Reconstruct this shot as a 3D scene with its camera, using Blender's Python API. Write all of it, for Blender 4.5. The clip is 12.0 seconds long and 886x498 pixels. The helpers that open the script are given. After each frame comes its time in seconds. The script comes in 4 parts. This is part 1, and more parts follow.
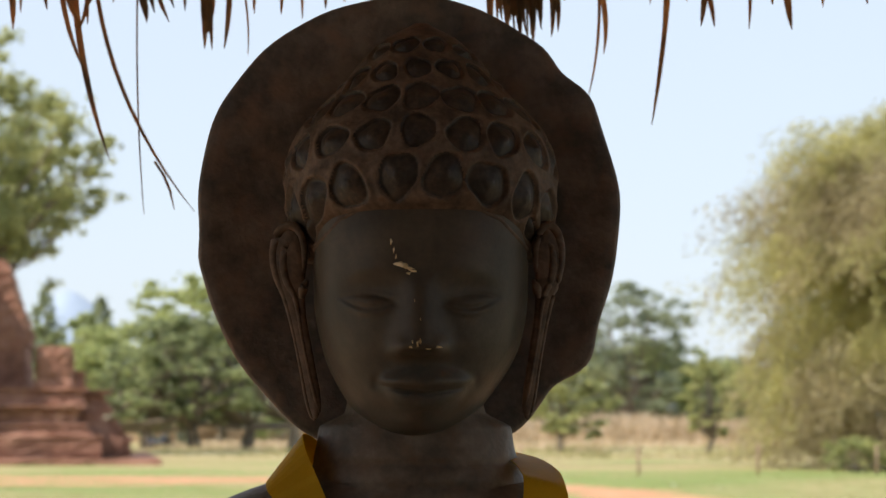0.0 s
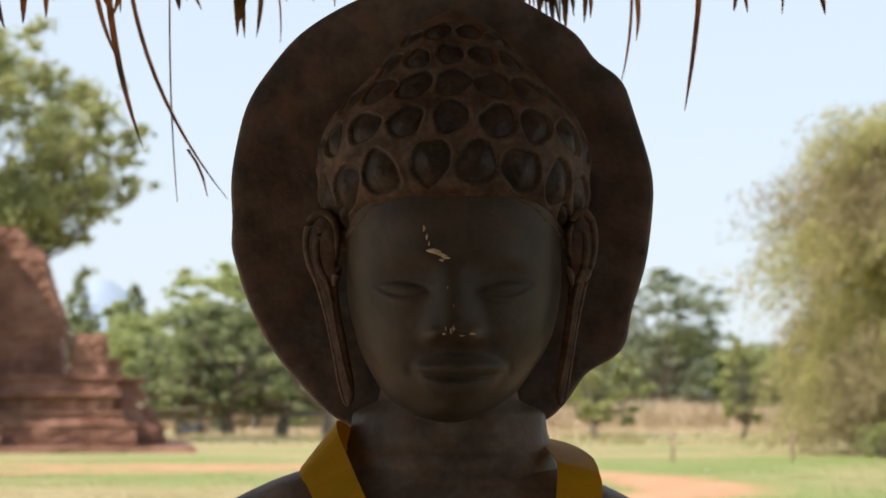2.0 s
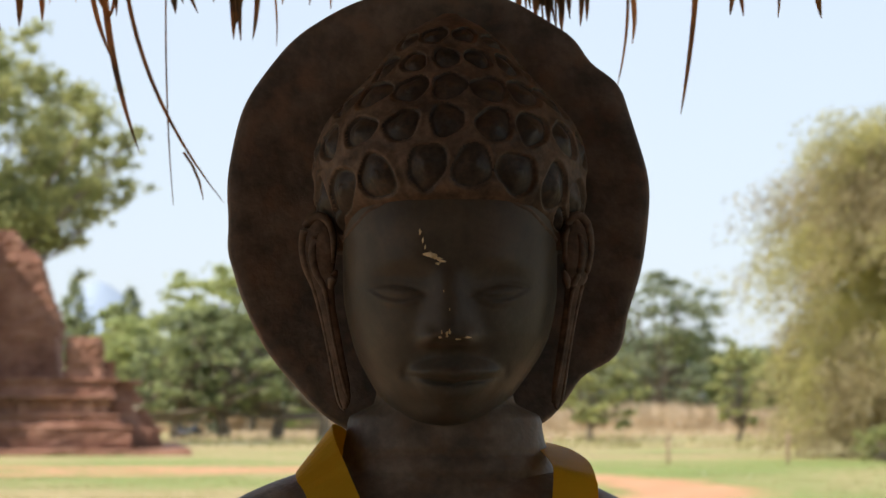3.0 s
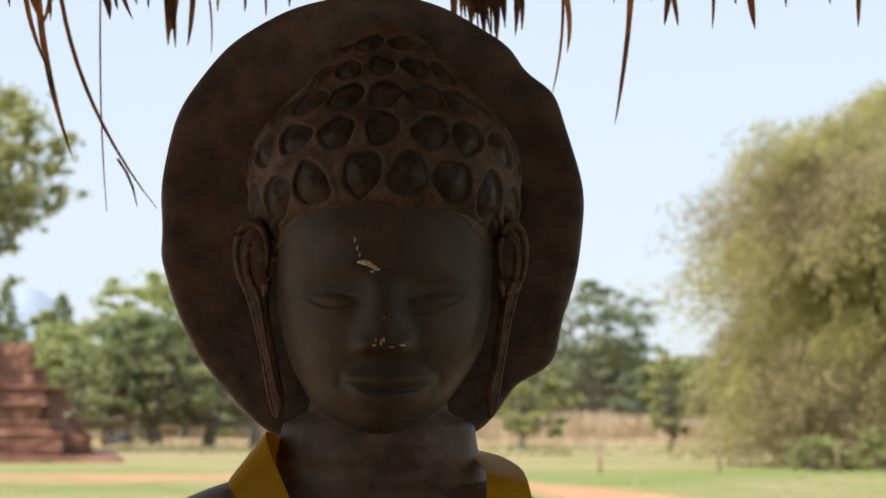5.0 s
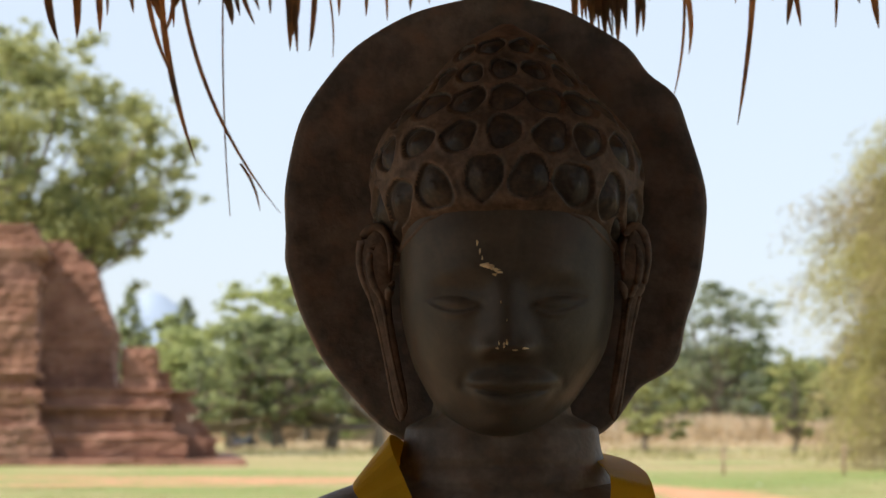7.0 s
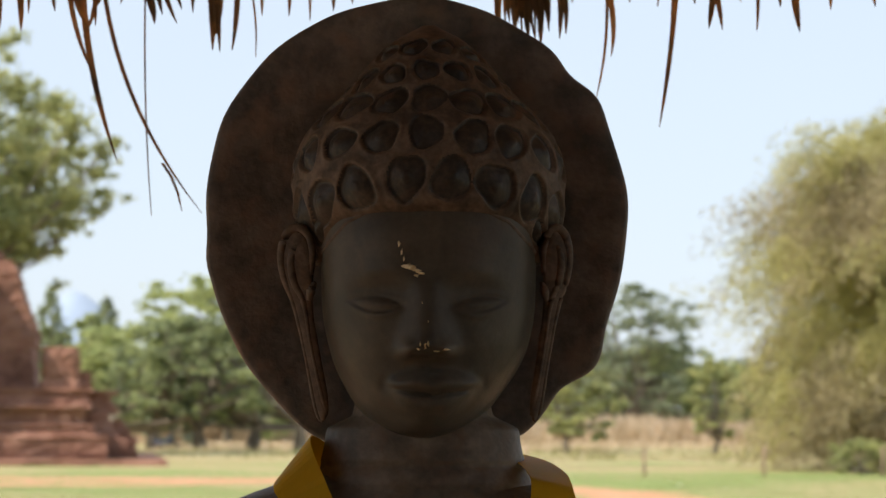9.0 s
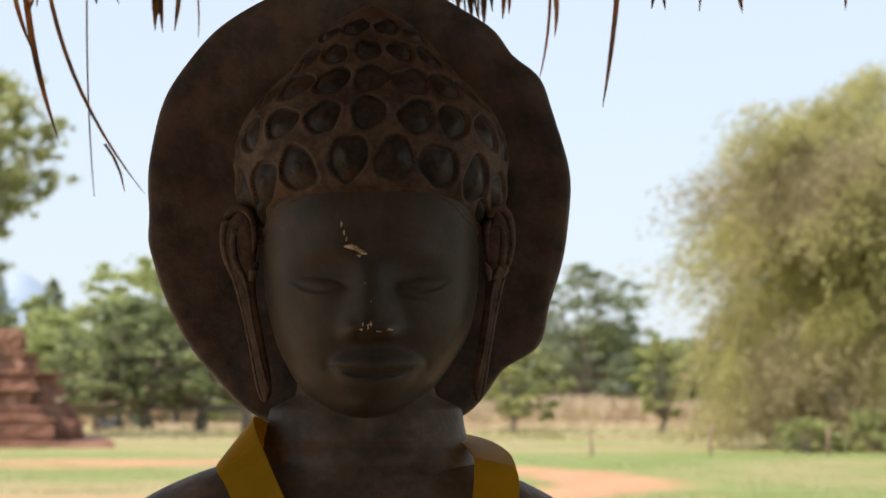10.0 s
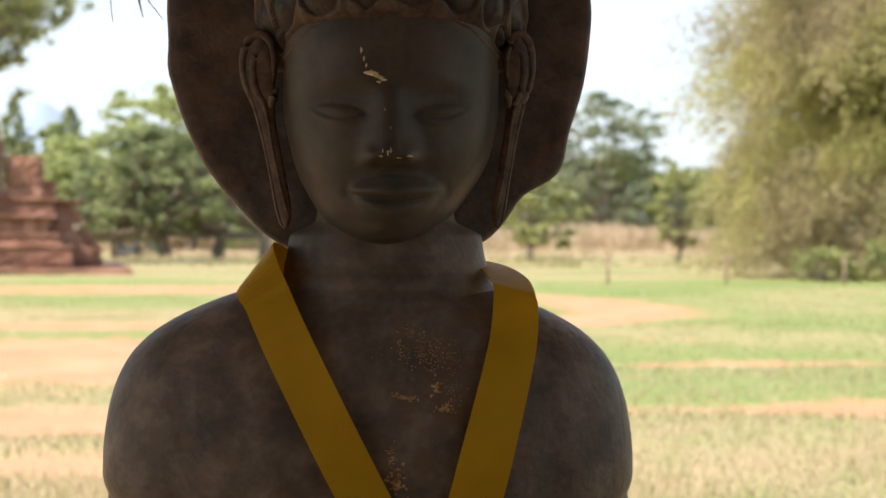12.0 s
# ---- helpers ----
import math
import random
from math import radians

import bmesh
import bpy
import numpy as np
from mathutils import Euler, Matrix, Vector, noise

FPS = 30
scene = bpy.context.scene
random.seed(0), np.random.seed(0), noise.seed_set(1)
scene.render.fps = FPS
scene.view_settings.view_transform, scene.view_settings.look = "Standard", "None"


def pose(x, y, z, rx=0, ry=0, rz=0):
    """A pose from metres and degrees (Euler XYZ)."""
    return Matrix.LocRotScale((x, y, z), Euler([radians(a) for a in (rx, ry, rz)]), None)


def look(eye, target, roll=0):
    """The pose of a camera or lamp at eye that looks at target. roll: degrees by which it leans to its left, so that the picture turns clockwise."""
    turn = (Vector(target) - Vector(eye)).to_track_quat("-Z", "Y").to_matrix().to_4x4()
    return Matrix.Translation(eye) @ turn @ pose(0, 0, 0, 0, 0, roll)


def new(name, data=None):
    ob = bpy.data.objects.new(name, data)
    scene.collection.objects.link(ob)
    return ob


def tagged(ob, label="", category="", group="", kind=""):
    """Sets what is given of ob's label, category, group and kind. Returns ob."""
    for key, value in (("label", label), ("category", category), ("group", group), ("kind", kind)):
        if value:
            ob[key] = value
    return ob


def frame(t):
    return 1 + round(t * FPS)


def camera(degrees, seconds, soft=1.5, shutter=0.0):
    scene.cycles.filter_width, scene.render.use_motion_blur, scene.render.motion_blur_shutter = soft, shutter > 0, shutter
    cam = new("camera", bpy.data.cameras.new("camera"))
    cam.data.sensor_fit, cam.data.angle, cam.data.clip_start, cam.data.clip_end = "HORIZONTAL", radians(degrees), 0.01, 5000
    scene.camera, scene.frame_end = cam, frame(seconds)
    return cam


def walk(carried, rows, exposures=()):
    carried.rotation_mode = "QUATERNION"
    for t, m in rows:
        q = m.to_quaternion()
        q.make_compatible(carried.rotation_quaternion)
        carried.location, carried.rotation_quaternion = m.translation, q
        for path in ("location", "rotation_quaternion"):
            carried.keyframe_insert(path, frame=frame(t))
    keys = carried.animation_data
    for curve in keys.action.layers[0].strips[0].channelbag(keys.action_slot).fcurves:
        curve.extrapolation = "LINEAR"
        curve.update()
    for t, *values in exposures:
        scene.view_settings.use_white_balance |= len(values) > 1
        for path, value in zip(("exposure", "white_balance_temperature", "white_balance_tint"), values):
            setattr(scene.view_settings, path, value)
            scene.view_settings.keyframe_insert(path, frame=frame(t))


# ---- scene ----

cam = camera(21.0, 12.0)
ROWS = [
    (0.0, 0.0000, 0.0000, 1.6000, 94.151, 0.000, 0.000),
    (0.5, 0.0000, 0.0000, 1.6003, 94.015, 0.068, 0.267),
    (1.0, 0.0010, 0.0000, 1.6002, 93.855, 0.103, 0.768),
    (1.5, 0.0013, 0.0000, 1.5999, 93.798, 0.149, 0.861),
    (2.0, 0.0003, 0.0000, 1.5997, 93.842, 0.134, 0.809),
    (2.5, 0.0006, 0.0000, 1.6004, 93.909, 0.095, 0.714),
    (2.7, 0.0004, 0.0000, 1.6004, 93.909, 0.090, 0.687),
    (4.3, -0.0026, -0.0001, 1.6006, 93.909, 0.080, 0.977),
    (4.5, -0.0030, -0.0001, 1.6007, 93.909, 0.076, 1.004),
    (5.0, -0.0014, 0.0000, 1.6003, 94.103, -0.083, -0.912),
    (5.5, -0.0008, 0.0000, 1.5995, 94.268, 0.002, -1.221),
    (6.0, -0.0012, 0.0000, 1.6005, 94.304, 0.073, 0.470),
    (6.5, -0.0027, 0.0000, 1.6006, 94.192, 0.013, 1.489),
    (6.7, -0.0028, 0.0000, 1.6006, 94.178, 0.020, 2.017),
    (8.3, -0.0023, 0.0000, 1.6006, 94.090, 0.120, 1.779),
    (8.5, -0.0021, 0.0000, 1.6006, 94.081, 0.127, 1.630),
    (9.0, -0.0018, -0.0001, 1.6010, 94.182, -0.109, 0.139),
    (9.5, 0.0021, 0.0000, 1.6006, 94.066, 0.098, -0.204),
    (10.0, 0.0028, 0.0000, 1.6005, 93.717, 0.135, -1.115),
    (10.5, 0.0027, 0.0000, 1.6002, 92.294, 0.073, -1.519),
    (11.0, 0.0014, 0.0000, 1.5999, 91.019, 0.054, -1.234),
    (11.5, 0.0010, 0.0000, 1.5995, 90.039, 0.039, -0.964),
    (12.0, -0.0001, 0.0001, 1.5989, 89.600, -0.019, -0.713),
]
walk(cam, [(t, pose(*r)) for t, *r in ROWS], exposures=[(0.0, 0.65, 6950, 15), (9.8, 0.65, 6950, 15), (11.2, 0.92, 6950, 15), (12.0, 0.98, 6950, 15)])
cam.data.dof.use_dof, cam.data.dof.focus_distance, cam.data.dof.aperture_fstop = True, 2.45, 12.5

# ---- light ----
SUN_FROM = Vector((-0.55, -0.36, 0.80)).normalized()
world = bpy.data.worlds.new("sky")
scene.world = world
world.use_nodes = True
nt = world.node_tree
sky = nt.nodes.new("ShaderNodeTexSky")
sky.sky_type, sky.sun_disc = "NISHITA", False
sky.sun_elevation = math.asin(SUN_FROM.z)
sky.sun_rotation = math.atan2(SUN_FROM.x, SUN_FROM.y)
sky.air_density, sky.dust_density, sky.ozone_density = 1.0, 1.0, 1.0
haze = nt.nodes.new("ShaderNodeMixRGB")
haze.inputs[0].default_value, haze.inputs[2].default_value = 0.78, (4.15, 5.1, 6.1, 1)
nt.links.new(sky.outputs[0], haze.inputs[1])
nt.links.new(haze.outputs[0], nt.nodes["Background"].inputs[0])
nt.nodes["Background"].inputs[1].default_value = 0.115
sun = new("sun", bpy.data.lights.new("sun", "SUN"))
sun.data.energy, sun.data.angle, sun.data.color = 3.6, radians(0.6), (1.0, 0.95, 0.86)
sun.matrix_world = look(SUN_FROM * 50, (0, 0, 0))

# ---- materials ----


def material(name, colors, scale=8.0, rough=0.8, metal=0.0, bump=0.2, fine=60.0, depth=0.01, per_piece=0.0, coords="Object", translucent=0.0, stain=None, spec=0.5):
    """A surface with two scales of variation: colors are (place, rgb) stops along a noise; stain is (rgb, scale, amount)."""
    m = bpy.data.materials.new(name)
    m.use_nodes = True
    t = m.node_tree
    b = t.nodes["Principled BSDF"]
    tc = t.nodes.new("ShaderNodeTexCoord")
    src = tc.outputs[coords]
    n1 = t.nodes.new("ShaderNodeTexNoise")
    n1.inputs["Scale"].default_value, n1.inputs["Detail"].default_value = scale, 6.0
    n2 = t.nodes.new("ShaderNodeTexNoise")
    n2.inputs["Scale"].default_value, n2.inputs["Detail"].default_value = fine, 4.0
    t.links.new(src, n1.inputs["Vector"]), t.links.new(src, n2.inputs["Vector"])
    mix = t.nodes.new("ShaderNodeMath")
    mix.operation = "MULTIPLY_ADD"
    t.links.new(n2.outputs[0], mix.inputs[0])
    mix.inputs[1].default_value = 0.35
    add = t.nodes.new("ShaderNodeMath")
    add.operation = "SUBTRACT"
    t.links.new(n1.outputs[0], add.inputs[0])
    add.inputs[1].default_value = 0.175
    t.links.new(add.outputs[0], mix.inputs[2])
    value = mix.outputs[0]
    if per_piece:
        geo = t.nodes.new("ShaderNodeNewGeometry")
        pm = t.nodes.new("ShaderNodeMath")
        pm.operation = "MULTIPLY_ADD"
        t.links.new(geo.outputs["Random Per Island"], pm.inputs[0])
        pm.inputs[1].default_value = per_piece
        pa = t.nodes.new("ShaderNodeMath")
        pa.operation = "SUBTRACT"
        t.links.new(value, pa.inputs[0])
        pa.inputs[1].default_value = per_piece / 2
        t.links.new(pa.outputs[0], pm.inputs[2])
        value = pm.outputs[0]
    ramp = t.nodes.new("ShaderNodeValToRGB")
    while len(ramp.color_ramp.elements) < len(colors):
        ramp.color_ramp.elements.new(0.5)
    for e, (p, c) in zip(ramp.color_ramp.elements, colors):
        e.position, e.color = p, (*c, 1)
    t.links.new(value, ramp.inputs[0])
    color = ramp.outputs[0]
    if stain:
        n3 = t.nodes.new("ShaderNodeTexNoise")
        n3.inputs["Scale"].default_value, n3.inputs["Detail"].default_value = stain[1], 8.0
        t.links.new(src, n3.inputs["Vector"])
        sr = t.nodes.new("ShaderNodeMapRange")
        sr.inputs[1].default_value, sr.inputs[2].default_value, sr.inputs[4].default_value = 0.5, 0.72, stain[2]
        t.links.new(n3.outputs[0], sr.inputs[0])
        sm = t.nodes.new("ShaderNodeMixRGB")
        t.links.new(sr.outputs[0], sm.inputs[0]), t.links.new(color, sm.inputs[1])
        sm.inputs[2].default_value = (*stain[0], 1)
        color = sm.outputs[0]
    t.links.new(color, b.inputs["Base Color"])
    rr = t.nodes.new("ShaderNodeMapRange")
    rr.inputs[3].default_value, rr.inputs[4].default_value = max(0.02, rough - 0.12), min(1.0, rough + 0.12)
    t.links.new(n2.outputs[0], rr.inputs[0])
    t.links.new(rr.outputs[0], b.inputs["Roughness"])
    b.inputs["Metallic"].default_value, b.inputs["Specular IOR Level"].default_value = metal, spec
    if bump:
        bp = t.nodes.new("ShaderNodeBump")
        bp.inputs["Strength"].default_value, bp.inputs["Distance"].default_value = bump, depth
        t.links.new(mix.outputs[0], bp.inputs["Height"])
        t.links.new(bp.outputs[0], b.inputs["Normal"])
    if translucent:
        tr = t.nodes.new("ShaderNodeBsdfTranslucent")
        t.links.new(color, tr.inputs[0])
        ms = t.nodes.new("ShaderNodeMixShader")
        ms.inputs[0].default_value = translucent
        t.links.new(b.outputs[0], ms.inputs[1]), t.links.new(tr.outputs[0], ms.inputs[2])
        t.links.new(ms.outputs[0], t.nodes["Material Output"].inputs[0])
    return m


BRONZE = material("dark_handled_bronze", [(0.3, (0.046, 0.042, 0.033)), (0.5, (0.064, 0.057, 0.044)), (0.7, (0.090, 0.078, 0.058))], 18, 0.5, 0.0, 0.5, 150, 0.002, stain=((0.095, 0.058, 0.038), 14, 0.5), spec=0.2)
BODY = material("dusty_patinated_bronze", [(0.32, (0.070, 0.060, 0.048)), (0.5, (0.112, 0.094, 0.073)), (0.68, (0.172, 0.142, 0.110))], 24, 0.55, 0.0, 0.8, 120, 0.004, stain=((0.13, 0.085, 0.055), 40, 0.6), spec=0.22)
RIBBON = material("yellow_satin", [(0.3, (0.58, 0.36, 0.018)), (0.7, (0.70, 0.46, 0.03))], 12, 0.55, 0, 0.1, 900, 0.0006, translucent=0.45, spec=0.25)
HAIR = material("dusty_brown_bronze", [(0.3, (0.052, 0.039, 0.029)), (0.5, (0.096, 0.069, 0.050)), (0.7, (0.142, 0.104, 0.076))], 40, 0.62, 0.0, 0.7, 160, 0.002, spec=0.18)
CURL = material("dark_polished_bronze", [(0.3, (0.026, 0.023, 0.020)), (0.5, (0.040, 0.035, 0.029)), (0.72, (0.072, 0.054, 0.040))], 50, 0.45, 0.0, 0.5, 200, 0.0015, spec=0.2)
DISC = material("mottled_brown_bronze", [(0.32, (0.052, 0.046, 0.040)), (0.5, (0.090, 0.076, 0.064)), (0.68, (0.145, 0.118, 0.096))], 26, 0.62, 0.0, 0.8, 140, 0.003, stain=((0.17, 0.11, 0.078), 30, 0.8), spec=0.4)
OLD_GOLD = material("worn_gold_leaf", [(0.3, (0.24, 0.13, 0.055)), (0.7, (0.56, 0.36, 0.15))], 120, 0.55, 0.3, 0.4, 400, 0.001)
GOLD = material("gold_leaf", [(0.3, (0.42, 0.33, 0.16)), (0.7, (0.70, 0.60, 0.38))], 120, 0.5, 0.3, 0.4, 400, 0.001)
BRICK = material("weathered_brick", [(0.25, (0.17, 0.080, 0.054)), (0.5, (0.285, 0.142, 0.098)), (0.75, (0.40, 0.23, 0.165))], 0.8, 0.92, 0, 0.8, 5, 0.08, stain=((0.075, 0.05, 0.04), 0.45, 0.6))
BARK = material("grey_brown_bark", [(0.3, (0.12, 0.10, 0.075)), (0.7, (0.24, 0.195, 0.15))], 2, 0.9, 0, 0.6, 14, 0.05)
CULM = material("bamboo_culm", [(0.3, (0.22, 0.20, 0.07)), (0.7, (0.36, 0.31, 0.13))], 1, 0.55, 0, 0.1, 10, 0.01)
THATCH = material("dry_palm_thatch", [(0.25, (0.19, 0.135, 0.085)), (0.5, (0.48, 0.285, 0.135)), (0.8, (0.70, 0.48, 0.25))], 9, 0.8, 0, 0.4, 60, 0.004, per_piece=0.6, translucent=0.68)
WOOD = material("weathered_timber", [(0.3, (0.09, 0.065, 0.045)), (0.7, (0.20, 0.15, 0.10))], 4, 0.85, 0, 0.4, 40, 0.006)
PLASTER = material("grey_cement", [(0.3, (0.20, 0.19, 0.17)), (0.7, (0.33, 0.31, 0.28))], 5, 0.9, 0, 0.3, 50, 0.004)


def leaf_material(name, dark, mid, light, trans=0.35):
    return material(name, [(0.25, dark), (0.5, mid), (0.78, light)], 0.5, 0.6, 0, 0, 3, 0.01, per_piece=0.7, translucent=trans)


LEAF_DEEP = leaf_material("deep_green_leaves", (0.17, 0.205, 0.115), (0.27, 0.32, 0.16), (0.40, 0.45, 0.215), 0.54)
LEAF_FRESH = leaf_material("fresh_green_leaves", (0.31, 0.36, 0.15), (0.44, 0.50, 0.205), (0.57, 0.61, 0.29), 0.6)
LEAF_OLIVE = leaf_material("olive_leaves", (0.30, 0.335, 0.16), (0.45, 0.48, 0.215), (0.59, 0.59, 0.28), 0.62)
LEAF_BAMBOO = leaf_material("dry_olive_bamboo_leaves", (0.36, 0.34, 0.14), (0.51, 0.48, 0.195), (0.63, 0.60, 0.28), 0.6)
LEAF_DRY = leaf_material("dry_brown_bamboo_leaves", (0.26, 0.22, 0.125), (0.40, 0.34, 0.19), (0.55, 0.475, 0.28), 0.52)
# distance haze is mixed into the base colour of these two
LEAF_PALE = leaf_material("pale_hazed_leaves", (0.30, 0.35, 0.26), (0.39, 0.44, 0.31), (0.48, 0.53, 0.36), 0.5)
LEAF_GREY = leaf_material("haze_greyed_leaves", (0.20, 0.24, 0.16), (0.29, 0.34, 0.21), (0.40, 0.44, 0.27), 0.52)
POST = material("red_brown_fence_post", [(0.3, (0.24, 0.15, 0.11)), (0.7, (0.40, 0.27, 0.20))], 6, 0.9, 0, 0.4, 40, 0.006)
STRAW = material("dry_straw_grass", [(0.25, (0.44, 0.32, 0.20)), (0.5, (0.60, 0.46, 0.31)), (0.8, (0.70, 0.58, 0.42))], 0.3, 0.9, 0, 0, 3, 0.01, per_piece=0.6, translucent=0.3)
TURF = material("short_patchy_turf", [(0.25, (0.19, 0.21, 0.075)), (0.5, (0.35, 0.33, 0.14)), (0.8, (0.54, 0.46, 0.25))], 0.25, 0.9, 0, 0, 3, 0.01, per_piece=0.6, translucent=0.3)


# ---- shapes ----
def part(name, me, mat, parent=None, label=""):
    """Links a bmesh or mesh as one object under a thing."""
    if isinstance(me, bmesh.types.BMesh):
        bm, me = me, bpy.data.meshes.new(name)
        bm.normal_update()
        bm.to_mesh(me)
        bm.free()
    if mat:
        me.materials.append(mat)
    ob = new(name, me)
    if parent:
        ob.parent = parent
    if label:
        ob["label"] = label
    return ob


def smooth(ob):
    ob.data.shade_smooth()
    return ob


def thing(name, at, label, category, group="", kind=""):
    e = new(name)
    e.location = at
    return tagged(e, label, category, group, kind)


def loft(bm, rings, closed=True, cap=True):
    """Skins rings of equal count; returns nothing."""
    vs = [[bm.verts.new(p) for p in r] for r in rings]
    n = len(vs[0])
    for a, b in zip(vs, vs[1:]):
        for i in range(n if closed else n - 1):
            j = (i + 1) % n
            bm.faces.new((a[i], a[j], b[j], b[i]))
    if cap and closed:
        bm.faces.new(vs[0][::-1])
        bm.faces.new(vs[-1])


def tube(bm, path, radii, sides=8):
    rings = []
    path = [Vector(p) for p in path]
    for i, p in enumerate(path):
        d = (path[min(i + 1, len(path) - 1)] - path[max(i - 1, 0)]).normalized()
        a = d.orthogonal().normalized() if abs(d.z) > 0.95 else d.cross(Vector((0, 0, 1))).normalized()
        b = d.cross(a)
        r = radii[i] if isinstance(radii, (list, tuple)) else radii
        rings.append([p + (a * math.cos(2 * math.pi * k / sides) + b * math.sin(2 * math.pi * k / sides)) * r for k in range(sides)])
    loft(bm, rings)


def box(bm, x0, x1, y0, y1, z0, z1, bevel=0.0):
    made = bmesh.ops.create_cube(bm, size=1, matrix=Matrix.LocRotScale(((x0 + x1) / 2, (y0 + y1) / 2, (z0 + z1) / 2), None, (x1 - x0, y1 - y0, z1 - z0)))
    if bevel:
        bmesh.ops.bevel(bm, geom=list({e for v in made["verts"] for e in v.link_edges}), offset=bevel, segments=2, affect="EDGES")


def interp(x, xs, ys):
    k = np.argsort(xs)
    return float(np.interp(x, np.array(xs, dtype=float)[k], np.array(ys, dtype=float)[k]))


def soft(x, xs, ys, w=1.0):
    """Interpolation with its corners rounded over about w."""
    return sum(interp(x + w * k, xs, ys) for k in (-1, -0.6, -0.2, 0.2, 0.6, 1)) / 6


def rounded(pts, n=4):
    """A smooth line through the given points."""
    v = [np.array(p, dtype=float) for p in pts]
    out = []
    for i in range(len(v) - 1):
        a, b, c, d = (v[max(0, min(len(v) - 1, i + k))] for k in (-1, 0, 1, 2))
        for u in (q / n for q in range(n)):
            out.append(tuple(0.5 * (2 * b + (c - a) * u + (2 * a - 5 * b + 4 * c - d) * u * u + (3 * b - a - 3 * c + d) * u ** 3)))
    return out + [tuple(v[-1])]


def bezier(a, b, c, n):
    a, b, c = Vector(a), Vector(b), Vector(c)
    return [a * (1 - t) ** 2 + b * 2 * t * (1 - t) + c * t * t for t in (i / n for i in range(n + 1))]


# ---- ground ----
ROAD = [(-60, 24), (-14, 27.5), (-7, 30.5), (-2, 35), (1.0, 40.2), (2.4, 42.8), (3.9, 45.4), (4.6, 50), (3.9, 56), (2.8, 61), (0, 66), (-9, 70), (-40, 76)]
# bare patches; the thin one at (6.0, 29.3) paints a rut's shadow as soil
BARE_AND_RUT_SHADE = [(-6.0, 29.5, 6.0, 5.5), (-6.5, 68, 4.5, 2.5), (-3.4, 16.6, 2.6, 1.2), (-4.6, 20.2, 3.4, 1.4), (6.0, 29.3, 4.5, 0.45), (4.6, 22, 4.0, 0.9), (-9.5, 63, 5.0, 1.4), (3.9, 36.0, 0.5, 0.35), (-5.6, 41, 3.5, 1.2)]


def road_distance(x, y):
    best = 1e9
    for (ax, ay), (bx, by) in zip(ROAD, ROAD[1:]):
        dx, dy = bx - ax, by - ay
        k = min(1, max(0, ((x - ax) * dx + (y - ay) * dy) / (dx * dx + dy * dy)))
        best = min(best, math.hypot(x - ax - k * dx, y - ay - k * dy))
    return best


def bareness(x, y):
    """How far the soil lies bare, 0 to 1; one band paints a rut's shade."""
    v = noise.noise((x * 0.55, y * 0.3, 1.7)) * 0.55 + noise.noise((x * 1.9, y * 1.1, 4.2)) * 0.3
    worn = 1.6 - road_distance(x, y) / (1.3 if x > 0 else 1.8)
    for cx, cy, rx, ry in BARE_AND_RUT_SHADE:
        worn = max(worn, 1.5 - 0.95 * math.hypot((x - cx) / rx, (y - cy) / ry))
    if abs(x) < 4 and y < 6.5:
        worn = 1.2
    return min(1.0, max(0.0, worn + v))


def dryness(x, y):
    v = 0.62 + noise.noise((x * 0.16, y * 0.10, 8.0)) * 0.8 + noise.noise((x * 0.7, y * 0.5, 2.0)) * 0.35
    if x > 1.5 and 22 < y < 80:
        v -= 0.36
    if x < -4 and 50 < y < 96:
        v -= 0.22
    if y < 26:
        v += 0.35 * min(1, (26 - y) / 6)
    if y > 100:
        v += min(0.6, (y - 100) / 40)
    return min(1.0, max(0.0, v))


def spread(dense, reach, step, grow):
    out, d, s = [dense], dense, step
    while d < reach:
        s *= grow
        d += s
        out.append(d)
    return out


